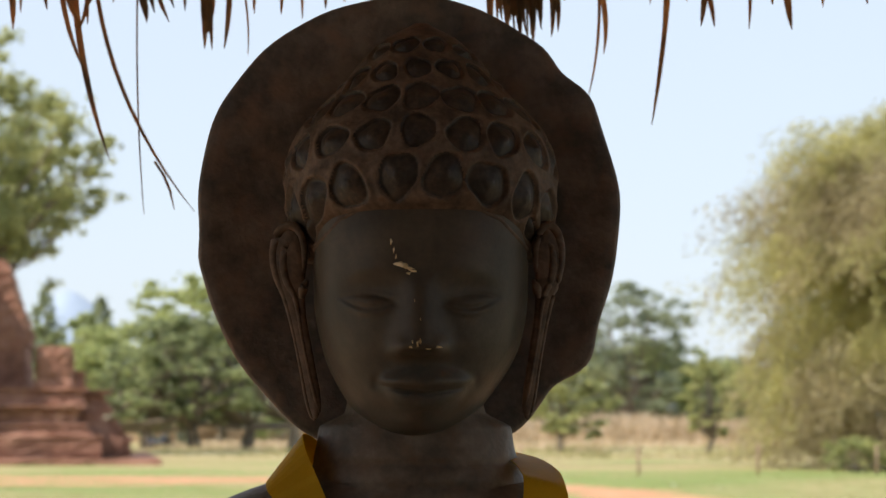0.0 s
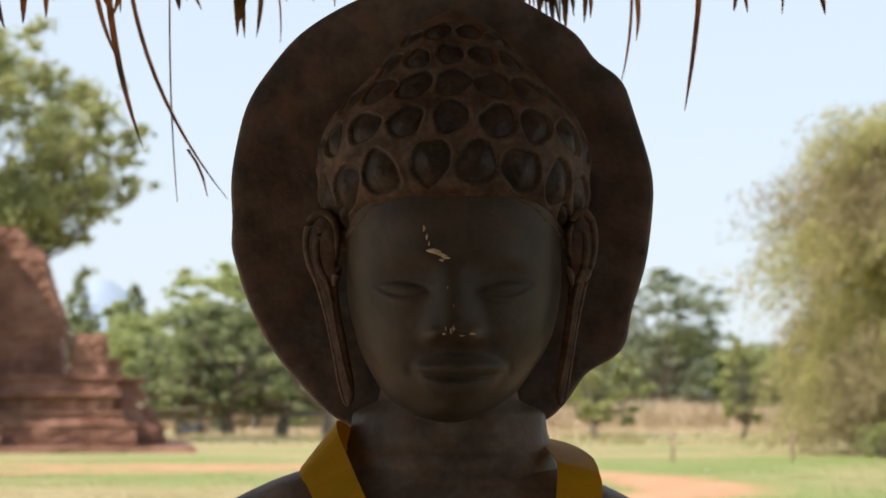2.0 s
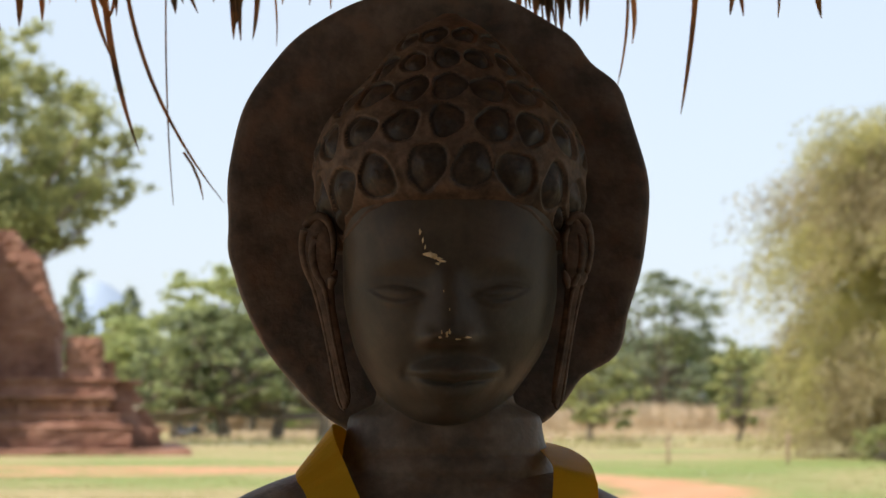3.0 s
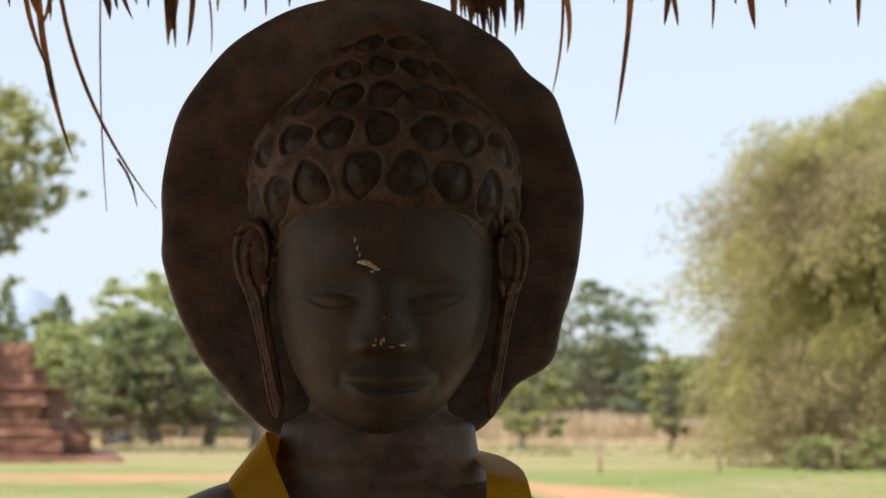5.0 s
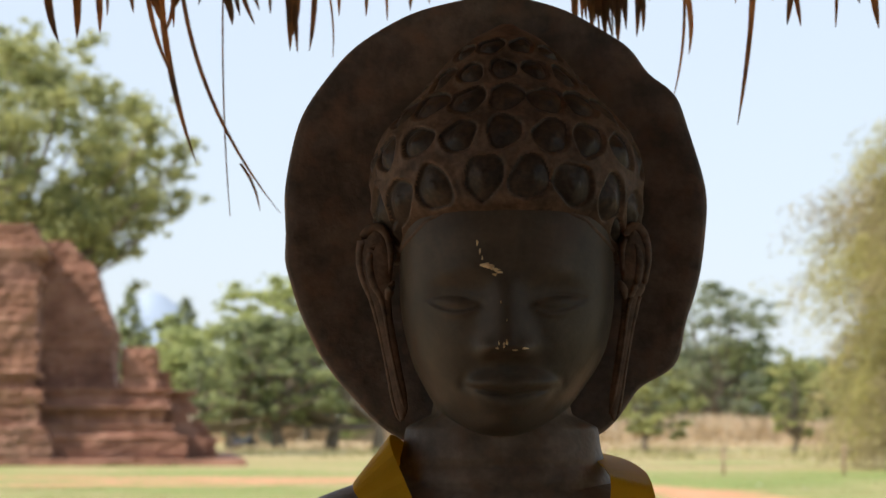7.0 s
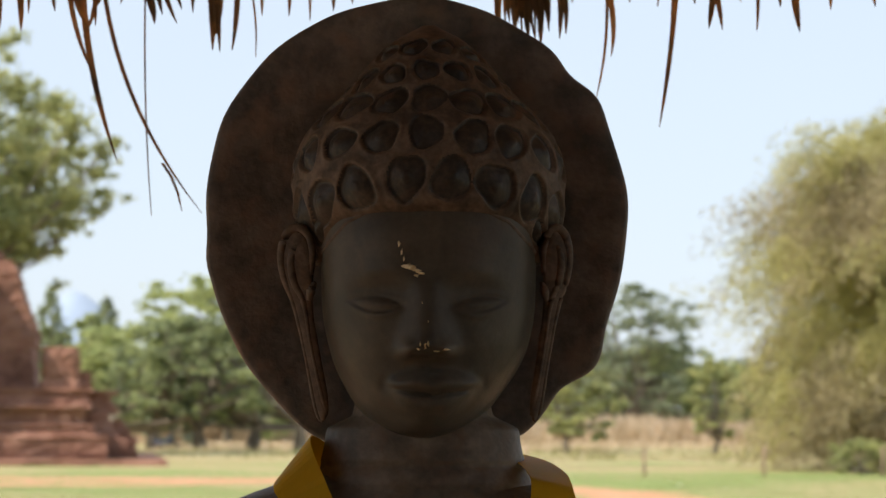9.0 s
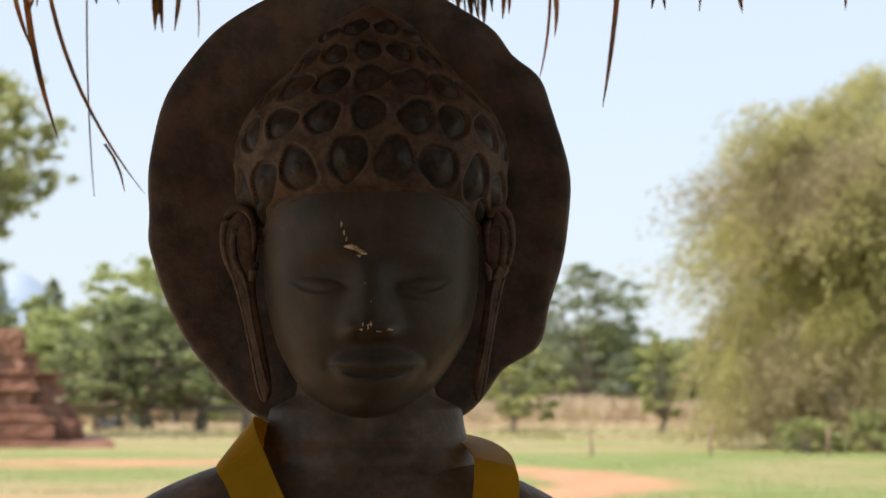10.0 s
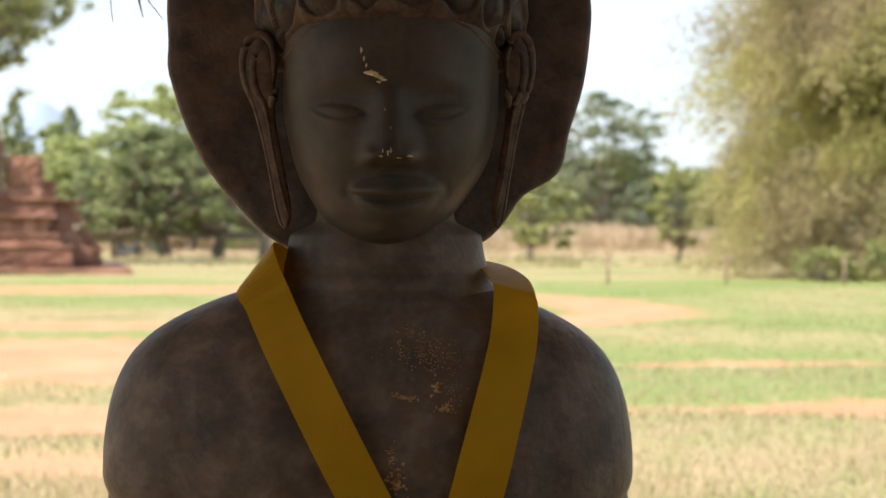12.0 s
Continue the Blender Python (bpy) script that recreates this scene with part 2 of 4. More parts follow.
def ground():
    right = spread(30.0, 3500, 0.6, 1.3)
    xs = [-v for v in right[::-1]] + list(np.arange(-29.4, 29.9, 0.45)) + right
    ys = [-v for v in spread(8.0, 3500, 0.6, 1.4)[::-1]] + list(np.arange(-7.5, 115, 0.55)) + spread(115.5, 3800, 0.6, 1.25)
    me = bpy.data.meshes.new("ground")
    verts, bare, dry = [], [], []
    for y in ys:
        for x in xs:
            near = abs(x) < 32 and -8 < y < 118
            b = bareness(x, y) if near else 0.0
            verts.append((x, y, noise.noise((x * 0.3, y * 0.3, 0)) * 0.03 - 0.03 * b if near and y > 7 else 0.0))
            bare.append(b)
            dry.append(dryness(x, y) if near else 0.7)
    n = len(xs)
    faces = [(j * n + i, j * n + i + 1, (j + 1) * n + i + 1, (j + 1) * n + i) for j in range(len(ys) - 1) for i in range(n - 1)]
    me.from_pydata(verts, [], faces)
    for name, data in (("bare", bare), ("dry", dry)):
        me.attributes.new(name, "FLOAT", "POINT").data.foreach_set("value", data)
    m = bpy.data.materials.new("patchy_lawn_and_soil")
    m.use_nodes = True
    t = m.node_tree
    b = t.nodes["Principled BSDF"]
    b.inputs["Roughness"].default_value = 0.95
    tc = t.nodes.new("ShaderNodeTexCoord")

    def noisy(scale, stretch=1.0):
        mp = t.nodes.new("ShaderNodeMapping")
        mp.inputs["Scale"].default_value = (1.0, stretch, 1.0)
        nz = t.nodes.new("ShaderNodeTexNoise")
        nz.inputs["Scale"].default_value, nz.inputs["Detail"].default_value = scale, 7
        t.links.new(tc.outputs["Object"], mp.inputs[0]), t.links.new(mp.outputs[0], nz.inputs["Vector"])
        return nz.outputs[0]

    def ramp(fac, stops):
        r = t.nodes.new("ShaderNodeValToRGB")
        while len(r.color_ramp.elements) < len(stops):
            r.color_ramp.elements.new(0.5)
        for e, (p, c) in zip(r.color_ramp.elements, stops):
            e.position, e.color = p, (*c, 1)
        t.links.new(fac, r.inputs[0])
        return r.outputs[0]

    def mixed(fac, a, c):
        mx = t.nodes.new("ShaderNodeMixRGB")
        t.links.new(fac, mx.inputs[0]), t.links.new(a, mx.inputs[1]), t.links.new(c, mx.inputs[2])
        return mx.outputs[0]

    def attribute(name, noise_out, amount, lo, hi):
        at = t.nodes.new("ShaderNodeAttribute")
        at.attribute_name = name
        ma = t.nodes.new("ShaderNodeMath")
        ma.operation = "MULTIPLY_ADD"
        t.links.new(noise_out, ma.inputs[0])
        ma.inputs[1].default_value = amount
        t.links.new(at.outputs["Fac"], ma.inputs[2])
        mr = t.nodes.new("ShaderNodeMapRange")
        mr.inputs[1].default_value, mr.inputs[2].default_value = lo + amount / 2, hi + amount / 2
        t.links.new(ma.outputs[0], mr.inputs[0])
        return mr.outputs[0]

    coarse, fine, patchy = noisy(0.9, 0.5), noisy(9.0), noisy(3.0, 0.45)
    green = ramp(fine, [(0.3, (0.12, 0.19, 0.045)), (0.7, (0.26, 0.31, 0.09))])
    straw = ramp(fine, [(0.3, (0.305, 0.24, 0.11)), (0.7, (0.44, 0.35, 0.19))])
    soil = ramp(coarse, [(0.3, (0.43, 0.215, 0.11)), (0.7, (0.55, 0.30, 0.17))])
    turf = mixed(attribute("dry", patchy, 1.7, 0.1, 0.95), green, straw)
    t.links.new(mixed(attribute("bare", patchy, 1.3, 0.25, 0.95), turf, soil), b.inputs["Base Color"])
    bp = t.nodes.new("ShaderNodeBump")
    bp.inputs["Strength"].default_value, bp.inputs["Distance"].default_value = 0.6, 0.05
    t.links.new(fine, bp.inputs["Height"]), t.links.new(bp.outputs[0], b.inputs["Normal"])
    return tagged(smooth(part("ground", me, m)), "flat patchy lawn with dry grass and bare orange soil", "ground", kind="structure")


ground()


# ---- statue ----
EYE, FACE_Y, AXIS = 1.6, 2.39, -0.0235


def gauss(v, c, w):
    return math.exp(-((v - c) / w) ** 2)


def face_relief(x, z):
    """Centimetres by which the face comes forward at (x, z), in centimetres from its axis and from chin height."""
    ax = abs(x)
    r = 0.0
    # nose: ridge that widens to the wings
    if z < 15.5:
        k = min(1.0, max(0.0, (15.2 - z) / 7.4))
        tip = gauss(z, 7.9, 2.2) * 0.9
        w = 1.3 + 1.1 * k
        fall = 1.0 / (1.0 + math.exp(-(z - 6.8) * 4.5))
        r += (0.5 * min(1.0, (15.5 - z) / 2.6) + 1.55 * k + tip) * math.exp(-(ax / w) ** 2.4) * fall
        r += 0.9 * gauss(ax, 2.0, 0.8) * gauss(z, 7.55, 0.85)
        r -= 0.5 * gauss(ax, 0.95, 0.5) * gauss(z, 6.7, 0.35)
    # brow arches and eye hollows
    arch = 14.4 + 1.3 * math.sin(min(1.0, ax / 8.0) * math.pi) if ax < 8 else 14.4
    r += 0.2 * gauss(z, arch, 0.9) * (1 - gauss(ax, 0, 1.0)) * gauss(ax, 4.3, 4.2)
    r -= 0.85 * gauss(ax, 5.0, 2.8) * gauss(z, 13.2, 1.5)
    lid = 12.35 + 0.10 * (ax - 5.3)
    r += 0.68 * gauss(ax, 5.3, 2.2) * gauss(z, lid, 1.15)
    open_up = max(0.0, 1 - ((ax - 5.3) / 3.0) ** 2)
    r -= 0.28 * gauss(z, lid + 0.62 * open_up, 0.20) * open_up ** 0.5
    r -= 0.27 * gauss(z, lid - 0.85 * open_up + 0.1, 0.24) * open_up ** 0.5
    r += 0.22 * gauss(z, lid - 1.35 * open_up, 0.3) * open_up ** 0.5
    r -= 0.25 * gauss(ax, 2.5, 0.5) * gauss(z, lid - 0.1, 0.35)
    # cheeks
    r += 0.35 * gauss(ax, 5.6, 2.8) * gauss(z, 8.6, 2.6)
    # lips
    mx = abs(x - 0.95)
    line = 3.1 + 0.034 * mx * mx - 0.16 * gauss(mx, 0, 0.6)
    up = max(0.0, 1 - (mx / 5.0) ** 2) ** 0.75
    low = max(0.0, 1 - (mx / 4.3) ** 2) ** 0.75
    r += 1.5 * gauss(z, line + 1.05 * up - 0.14 * gauss(mx, 0, 0.5), 0.3 + 0.72 * up) * up ** 0.8
    r += 1.5 * gauss(z, line - 1.3 * low, 0.45 + 0.85 * low) * low
    r -= 0.62 * gauss(z, line, 0.27) * up ** 0.6
    r += 0.16 * gauss(z, line + 2.25 * up, 0.22) * up
    r -= 0.42 * gauss(mx, 5.0, 0.6) * gauss(z, line + 0.1, 0.7)
    r += 0.45 * gauss(ax, 0, 4.6) * gauss(z, 3.8, 2.6)
    r -= 0.22 * gauss(ax, 0, 0.5) * gauss(z, 6.0, 0.5)
    r -= 0.2 * gauss(ax, 0, 2.6) * gauss(z, 0.95, 0.6)
    r += 0.7 * gauss(ax, 0, 2.6) * gauss(z, -0.3, 1.2)
    return r


def chest_y(x, z):
    TZ = [-4.6, -5.6, -6.6, -8.0, -9.6, -11.5, -14, -17.5, -22, -27, -33, -42]
    TW = [7.0, 12.0, 14.8, 18.4, 21.6, 24.0, 25.9, 27.2, 27.9, 28.0, 22.5, 18.0]
    TF = [10.5, 8.6, 7.3, 5.6, 4.2, 3.0, 2.0, 0.9, 0.2, 0.2, 1.0, 2.6]
    w, f = interp(z, TZ, TW), interp(z, TZ, TF)
    c = min(0.97, (abs(x + 2.4) / w) ** (1 / 0.9))
    return 14.5 - (14.5 - f) * math.sqrt(1 - c * c) ** 0.75 - 0.9 * gauss(abs(x + 2.4), 8, 5) * gauss(z, -24, 6)


def statue():
    """A seated bronze figure with a disc behind its head, in one mesh. Centimetres here, x from the face's axis, y back, z from chin height."""
    bm = bmesh.new()
    cm = 0.01

    def paint(slot, first):
        bm.faces.ensure_lookup_table()
        for f in bm.faces[first:]:
            f.material_index = slot

    # head: rings from under the chin to the crown
    zs = list(np.linspace(-1.6, 24.0, 150)) + list(np.linspace(24.4, 36.5, 26))
    HZ = [-1.6, -1.1, -0.3, 1, 2.5, 4.2, 6.5, 9, 12, 15.5, 19, 22.5, 26, 29, 32, 34.5, 36.5]
    HW = [1.2, 3.7, 5.2, 6.5, 7.55, 8.7, 10.0, 10.75, 11.3, 11.35, 11.5, 11.9, 11.9, 10.6, 8.3, 5.4, 2.2]
    HF = [9.0, 6.6, 5.2, 4.2, 3.6, 3.2, 2.7, 2.3, 2.0, 1.8, 2.0, 2.9, 4.6, 6.8, 9.0, 11.2, 13]
    n = 200
    rings = []
    for z in zs:
        w, f = soft(z, HZ, HW, min(1.2, max(0.05, (z + 1.6) * 0.4))), soft(z, HZ, HF, min(1.4, max(0.05, (z + 1.6) * 0.4)))
        ring = []
        for i in range(n):
            a = 2 * math.pi * i / n
            c, s = math.cos(a), math.sin(a)
            x = w * math.copysign(abs(c) ** 0.92, c)
            lean = -0.55 * min(1.0, max(0.0, (8.0 - z) / 7.0))
            depth = 14.5 - f
            y = 14.5 - depth * math.copysign(abs(s) ** 0.86, s) if s > 0 else 14.5 - 8.5 * s * min(1, w / 9)
            if s > 0:
                y -= face_relief(x, z) * s ** 0.6
            ring.append(((x + lean) * cm, y * cm, z * cm))
        rings.append(ring)
    loft(bm, rings)
    first = len(bm.faces)
    # hair: dome, raised hair line and rows of snail curls
    DZ = [17.0, 19.0, 20.5, 22.3, 26, 28.7, 31, 33, 35, 37.2, 39.4, 41.4, 42.6]
    DW = [13.3, 13.7, 13.9, 14.1, 14.3, 13.8, 12.7, 10.9, 8.9, 7.0, 5.2, 3.0, 0.5]
    DD = [6.0, 8.4, 10.6, 12.9, 13.2, 12.4, 11.2, 9.8, 8.2, 6.6, 4.9, 2.9, 0.5]
    dome = lambda z: (soft(z, DZ, DW, 0.6), soft(z, DZ, DD, 0.6))
    rnd = random.Random(5)
    curls = []
    # rows: height, count over the front half, half width and half height of a lock, offset
    for z, count, w, h, shift in ((25.2, 9, 2.12, 2.45, 0.5), (29.7, 9, 2.05, 1.9, 0.05), (33.5, 8, 1.95, 1.75, 0.5), (36.9, 7, 1.5, 1.5, 0.1), (39.8, 5, 1.4, 1.25, 0.5)):
        for i in range(2 * count):
            a = math.pi * (i + 0.5 + shift) / count + rnd.uniform(-0.025, 0.025)
            sink = (5.0 if z < 26 else 2.6 if z < 30 else 1.4) * (1 - abs(math.sin(a))) ** 0.8
            curls.append((a, z - sink + rnd.uniform(-0.15, 0.15), w * rnd.uniform(0.92, 1.06), h * rnd.uniform(0.94, 1.06)))
    # small locks before the ears
    for side in (0, 1):
        for x, z, w, h in ((11.3, 20.0, 0.95, 1.3), (12.9, 19.4, 0.75, 1.1), (13.5, 21.6, 0.6, 1.0), (11.9, 18.0, 0.7, 0.8)):
            a = math.acos(min(0.99, x / dome(z)[0]))
            curls.append((math.pi - a if side else a, z, w, h))
    HQ = [0.0, 0.10, 0.22, 0.30, 0.48, 0.68, 0.84, 0.93, 1.0, 1.08, 1.2, 1.5]
    HH = [0.52, 0.51, 0.46, 0.34, 0.24, 0.10, -0.05, 0.0, 0.32, 0.44, 0.38, 0.28]
    angles = np.linspace(0, 2 * math.pi, 560, endpoint=False)
    rings, depths = [], []
    for z in np.linspace(17.0, 42.6, 210):
        w, d = dome(z)
        q = np.full(len(angles), 9.0)
        for ca, cz, cw, ch in curls:
            if abs(z - cz) > 1.5 * ch:
                continue
            radius = math.hypot(w * math.sin(ca), d * math.cos(ca))
            off = (angles - ca + math.pi) % (2 * math.pi) - math.pi
            steep = 1.0 + 0.35 * max(0.0, (z - 30) / 10)
            u, v = off * radius / cw, (z - cz) / ch * steep
            turn = np.arctan2(v, u)
            q = np.minimum(q, np.hypot(u, v) * (1 + 0.08 * np.sin(turn * 2 + cz * 3) + 0.07 * np.sin(turn * 3 + ca * 9) + 0.03 * np.sin(turn * 5 + cz)))
        lift = np.interp(q, HQ, HH) * 1.05 * min(1.0, (42.6 - z) / 2)
        rings.append([((w + l) * math.cos(a) * cm, (15 - (d + l) * math.sin(a)) * cm, z * cm) for a, l in zip(angles, lift)])
        depths.append(q)
    loft(bm, rings)
    bm.faces.ensure_lookup_table()
    n = len(angles)
    for j in range(len(rings) - 1):
        for i in range(n):
            bm.faces[first + j * n + i].material_index = 2 if depths[j][i] < 0.95 else 1
    first = len(bm.faces)
    # raised hair line
    line = []
    for i in range(41):
        x = -11.6 + 23.2 * i / 40
        z = 23.0 - 5.6 * (abs(x) / 11.6) ** 2.6 - 0.25 * abs(math.sin(x * 1.15))
        f = interp(z, HZ, HF)
        w = interp(z, HZ, HW)
        y = 14.5 - (14.5 - f) * max(0.0, 1 - (abs(x) / w) ** 2.1) ** 0.46 if abs(x) < w else 14.5
        line.append((x * cm, y * cm, z * cm))
    tube(bm, line, 0.3 * cm, 8)
    paint(1, first)
    first = len(bm.faces)
    # ears: a cupped shell with a rolled rim, an inner fold and a long flat lobe
    EZ = [20.3, 19.6, 18.2, 16.2, 14.2, 12.6, 11.0, 9.0, 6.0, 3.2, 1.4, 0.4]
    EX = [13.7, 13.7, 13.8, 13.8, 13.5, 13.15, 12.85, 12.4, 11.85, 11.3, 11.0, 10.95]
    EW = [0.3, 1.2, 1.75, 1.8, 1.45, 1.1, 0.92, 0.85, 0.85, 0.86, 0.7, 0.2]
    for sx in (-1, 1):
        slim, o = (1.0, 0.0) if sx < 0 else (0.82, -0.25)

        def at(x, y, z):
            return ((13.0 + (x - 13.0) * slim + o) * sx * cm, y * cm, z * cm)

        rings = []
        for z in np.linspace(20.3, 0.4, 50):
            x, w = soft(z, EZ, EX, 0.4), soft(z, EZ, EW, 0.3)
            rings.append([at(x + w * math.cos(a), 10.4 + 0.45 * math.sin(a) + 0.2 * w * math.cos(a), z) for a in (2 * math.pi * k / 16 for k in range(16))])
        loft(bm, rings)
        rim_line = rounded([(12.3, 10.2, 15.6, 0.34), (12.15, 10.1, 18.2, 0.42), (12.7, 10.1, 20.0, 0.5), (13.9, 10.3, 20.5, 0.52), (15.0, 10.6, 19.5, 0.52), (15.35, 10.8, 17.4, 0.5), (15.0, 10.7, 15.2, 0.44), (14.2, 10.6, 13.2, 0.36), (13.6, 10.5, 11.0, 0.28), (13.05, 10.5, 8.6, 0.24), (12.45, 10.4, 5.6, 0.22), (11.9, 10.4, 2.6, 0.22), (11.4, 10.4, 0.8, 0.2), (10.95, 10.4, 0.3, 0.15)])
        tube(bm, [at(*p[:3]) for p in rim_line], [p[3] * cm for p in rim_line], 10)
        fold = rounded([(13.2, 10.2, 19.0, 0.25), (14.1, 10.3, 18.2, 0.42), (14.3, 10.3, 16.4, 0.48), (13.9, 10.2, 14.6, 0.42), (13.2, 10.1, 13.3, 0.36), (12.75, 10.1, 11.6, 0.3), (12.35, 10.1, 9.0, 0.24), (11.7, 10.1, 5.8, 0.24), (11.0, 10.1, 2.8, 0.26), (10.55, 10.2, 1.0, 0.2)])
        tube(bm, [at(*p[:3]) for p in fold], [p[3] * cm for p in fold], 10)
        tragus = rounded([(11.8, 9.8, 14.8, 0.2), (12.2, 9.5, 13.9, 0.5), (12.4, 9.7, 12.9, 0.25)])
        tube(bm, [at(*p[:3]) for p in tragus], [p[3] * cm for p in tragus], 10)
    paint(1, first)
    first = len(bm.faces)
    # neck with its rings
    rings = []
    for z in np.linspace(9, -9.5, 70):
        w = soft(z, [-9.5, -7.5, -5.5, -3.5, -2.2, -0.8, 0.1, 0.5, 2, 5, 9], [14.5, 12.6, 11.3, 10.7, 10.4, 10.25, 9.9, 7.6, 7.2, 7.2, 7.2], 0.5) - 0.18 * gauss(z, -4.3, 0.4) - 0.2 * gauss(z, -6.7, 0.4)
        f = soft(z, [-9.5, -8.0, -6.5, -4, -1, 2, 5], [6.4, 5.6, 5.9, 6.7, 7.4, 8, 8.5], 0.8) + 0.4 * gauss(z, -4.3, 0.4) + 0.4 * gauss(z, -6.7, 0.4)
        rings.append([((-0.6 + w * math.cos(a)) * cm, (14.5 - (14.5 - f) * math.sin(a) if math.sin(a) > 0 else 14.5 - 7 * math.sin(a)) * cm, z * cm) for a in (2 * math.pi * i / 80 for i in range(80))])
    loft(bm, rings)
    # shoulders, chest, waist
    TZ = [-4.6, -5.6, -6.6, -8.0, -9.6, -11.5, -14, -17.5, -22, -27, -33, -42, -52, -58]
    TW = [7.0, 12.0, 14.8, 18.4, 21.6, 24.0, 25.9, 27.2, 27.9, 28.0, 22.5, 18.0, 17.5, 20.0]
    TF = [10.5, 8.6, 7.3, 5.6, 4.2, 3.0, 2.0, 0.9, 0.2, 0.2, 1.0, 2.6, 2.5, 1.0]
    rings = []
    for z in np.linspace(-4.6, -58, 110):
        w, f = soft(z, TZ, TW, min(1.6, max(0.1, (-4.6 - z) * 0.8))), soft(z, TZ, TF, 1.5)
        ring = []
        for i in range(120):
            a = 2 * math.pi * i / 120
            c, s = math.cos(a), math.sin(a)
            x = -2.4 + w * math.copysign(abs(c) ** 0.9, c)
            y = 14.5 - (14.5 - f) * s ** 0.75 if s > 0 else 14.5 - 8.5 * s
            if s > 0 and z < -14:
                arm = gauss(abs(x + 2.4), 19.0, 1.0) * min(1, (-14 - z) / 8)
                y += 0.45 * arm * s
                y -= 0.9 * gauss(abs(x + 2.4), 8.0, 5.0) * gauss(z, -24, 6)
            if s > 0:
                y += 0.35 * gauss(x + 1.5, 0, 3.0) * gauss(z, -9, 2.5)
            ring.append((x * cm, y * cm, z * cm))
        rings.append(ring)
    loft(bm, rings)
    # arms down to the lap, and crossed legs
    for sx in (-1, 1):
        tube(bm, [((-2.4 + sx * x) * cm, y * cm, z * cm) for x, y, z in ((18.5, 13.5, -17), (23.0, 13.5, -25), (23.5, 14, -36), (24.0, 12, -46), (17, 2, -53), (6, -4, -55))], [2.0 * cm, 4.4 * cm, 4.4 * cm, 4.4 * cm, 3.8 * cm, 3.4 * cm], 16)
        tube(bm, [((-2.4 + sx * x) * cm, y * cm, z * cm) for x, y, z in ((6, 18, -60), (24, 6, -61), (38, -6, -62), (34, -14, -62), (14, -16, -61), (-4, -14, -60))], [10 * cm, 10 * cm, 8.5 * cm, 8 * cm, 7.5 * cm, 6 * cm], 16)
    paint(6, first)
    first = len(bm.faces)
    # disc behind the head: two half ellipses with uneven rim
    dx, dz, dy = -1.35, 22.4, 17.8

    def rim(a):
        c, s = math.cos(a), math.sin(a)
        turn = 2 * math.pi - a
        r = 1 + 0.02 * gauss(a, 0.56, 0.10) - 0.026 * gauss(a, 0.74, 0.10) + 0.014 * gauss(a, 3.32, 0.07) + 0.012 * gauss(a, 1.6, 0.35)
        r += 0.036 * gauss(turn, 0.60, 0.10) - 0.024 * gauss(turn, 0.80, 0.09) + 0.012 * gauss(turn, 1.04, 0.09)
        r += 0.016 * gauss(a, 2.3, 0.4) + 0.018 * gauss(a, 2.62, 0.25) + 0.004 * math.sin(a * 9 + 1) + 0.0025 * math.sin(a * 17)
        return dx + 22.6 * c * r, dz + (23.4 if s > 0 else 26.6) * s * r

    rings = []
    for k, off in ((0.02, 0.3), (0.3, 0.25), (0.55, 0.0), (0.8, -0.5), (0.93, -0.9), (0.985, -1.05), (1.0, -0.85), (1.005, -0.3), (1.0, 0.3), (0.98, 0.7), (0.6, 1.8), (0.02, 2.3)):
        ring = []
        for i in range(180):
            x, z = rim(2 * math.pi * i / 180)
            wob = 0.12 * math.sin(i * 0.25) * k
            ring.append(((dx + (x - dx) * k) * cm, (dy + off + wob) * cm, (dz + (z - dz) * k) * cm))
        rings.append(ring)
    loft(bm, rings)
    paint(3, first)
    first = len(bm.faces)
    # flakes of gold leaf left on the brow, nose, mouth and chest

    def flake(x, z, w, h, y):
        k = rnd.randint(7, 10)
        ring = []
        for i in range(k):
            a = 2 * math.pi * i / k
            q = rnd.uniform(0.45, 1.15)
            ring.append((x + w * q * math.cos(a), z + h * q * math.sin(a)))
        loft(bm, [[(px * cm, (y(px, pz) - lift) * cm, pz * cm) for px, pz in ring] for lift in (-0.05, 0.05)])

    def brow_y(x, z):
        w, f = soft(z, HZ, HW, 1.2), soft(z, HZ, HF, 1.4)
        c = (abs(x) / w) ** (1 / 0.92)
        q = math.sqrt(1 - c * c)
        return 14.5 - (14.5 - f) * q ** 0.86 - face_relief(x, z) * q ** 0.6

    for x, z, w, h in ((-2.0, 16.0, 0.7, 0.3), (-1.55, 15.75, 0.5, 0.35), (-1.0, 15.5, 0.45, 0.25), (-0.6, 15.25, 0.5, 0.22), (-1.1, 15.0, 0.3, 0.18), (-2.4, 16.7, 0.14, 0.4), (-2.65, 17.4, 0.12, 0.4), (-2.9, 18.3, 0.16, 0.4),
                       (-0.7, 8.0, 0.1, 0.3), (-0.2, 7.8, 0.16, 0.4), (0.1, 8.1, 0.12, 0.35), (1.9, 7.5, 0.4, 0.14), (-0.9, 7.5, 0.2, 0.12), (0.9, 7.3, 0.4, 0.1), (-0.5, 12.2, 0.06, 0.2), (0.1, 10.3, 0.08, 0.2)):
        flake(x, z, w, h, brow_y)
    paint(4, first)
    first = len(bm.faces)
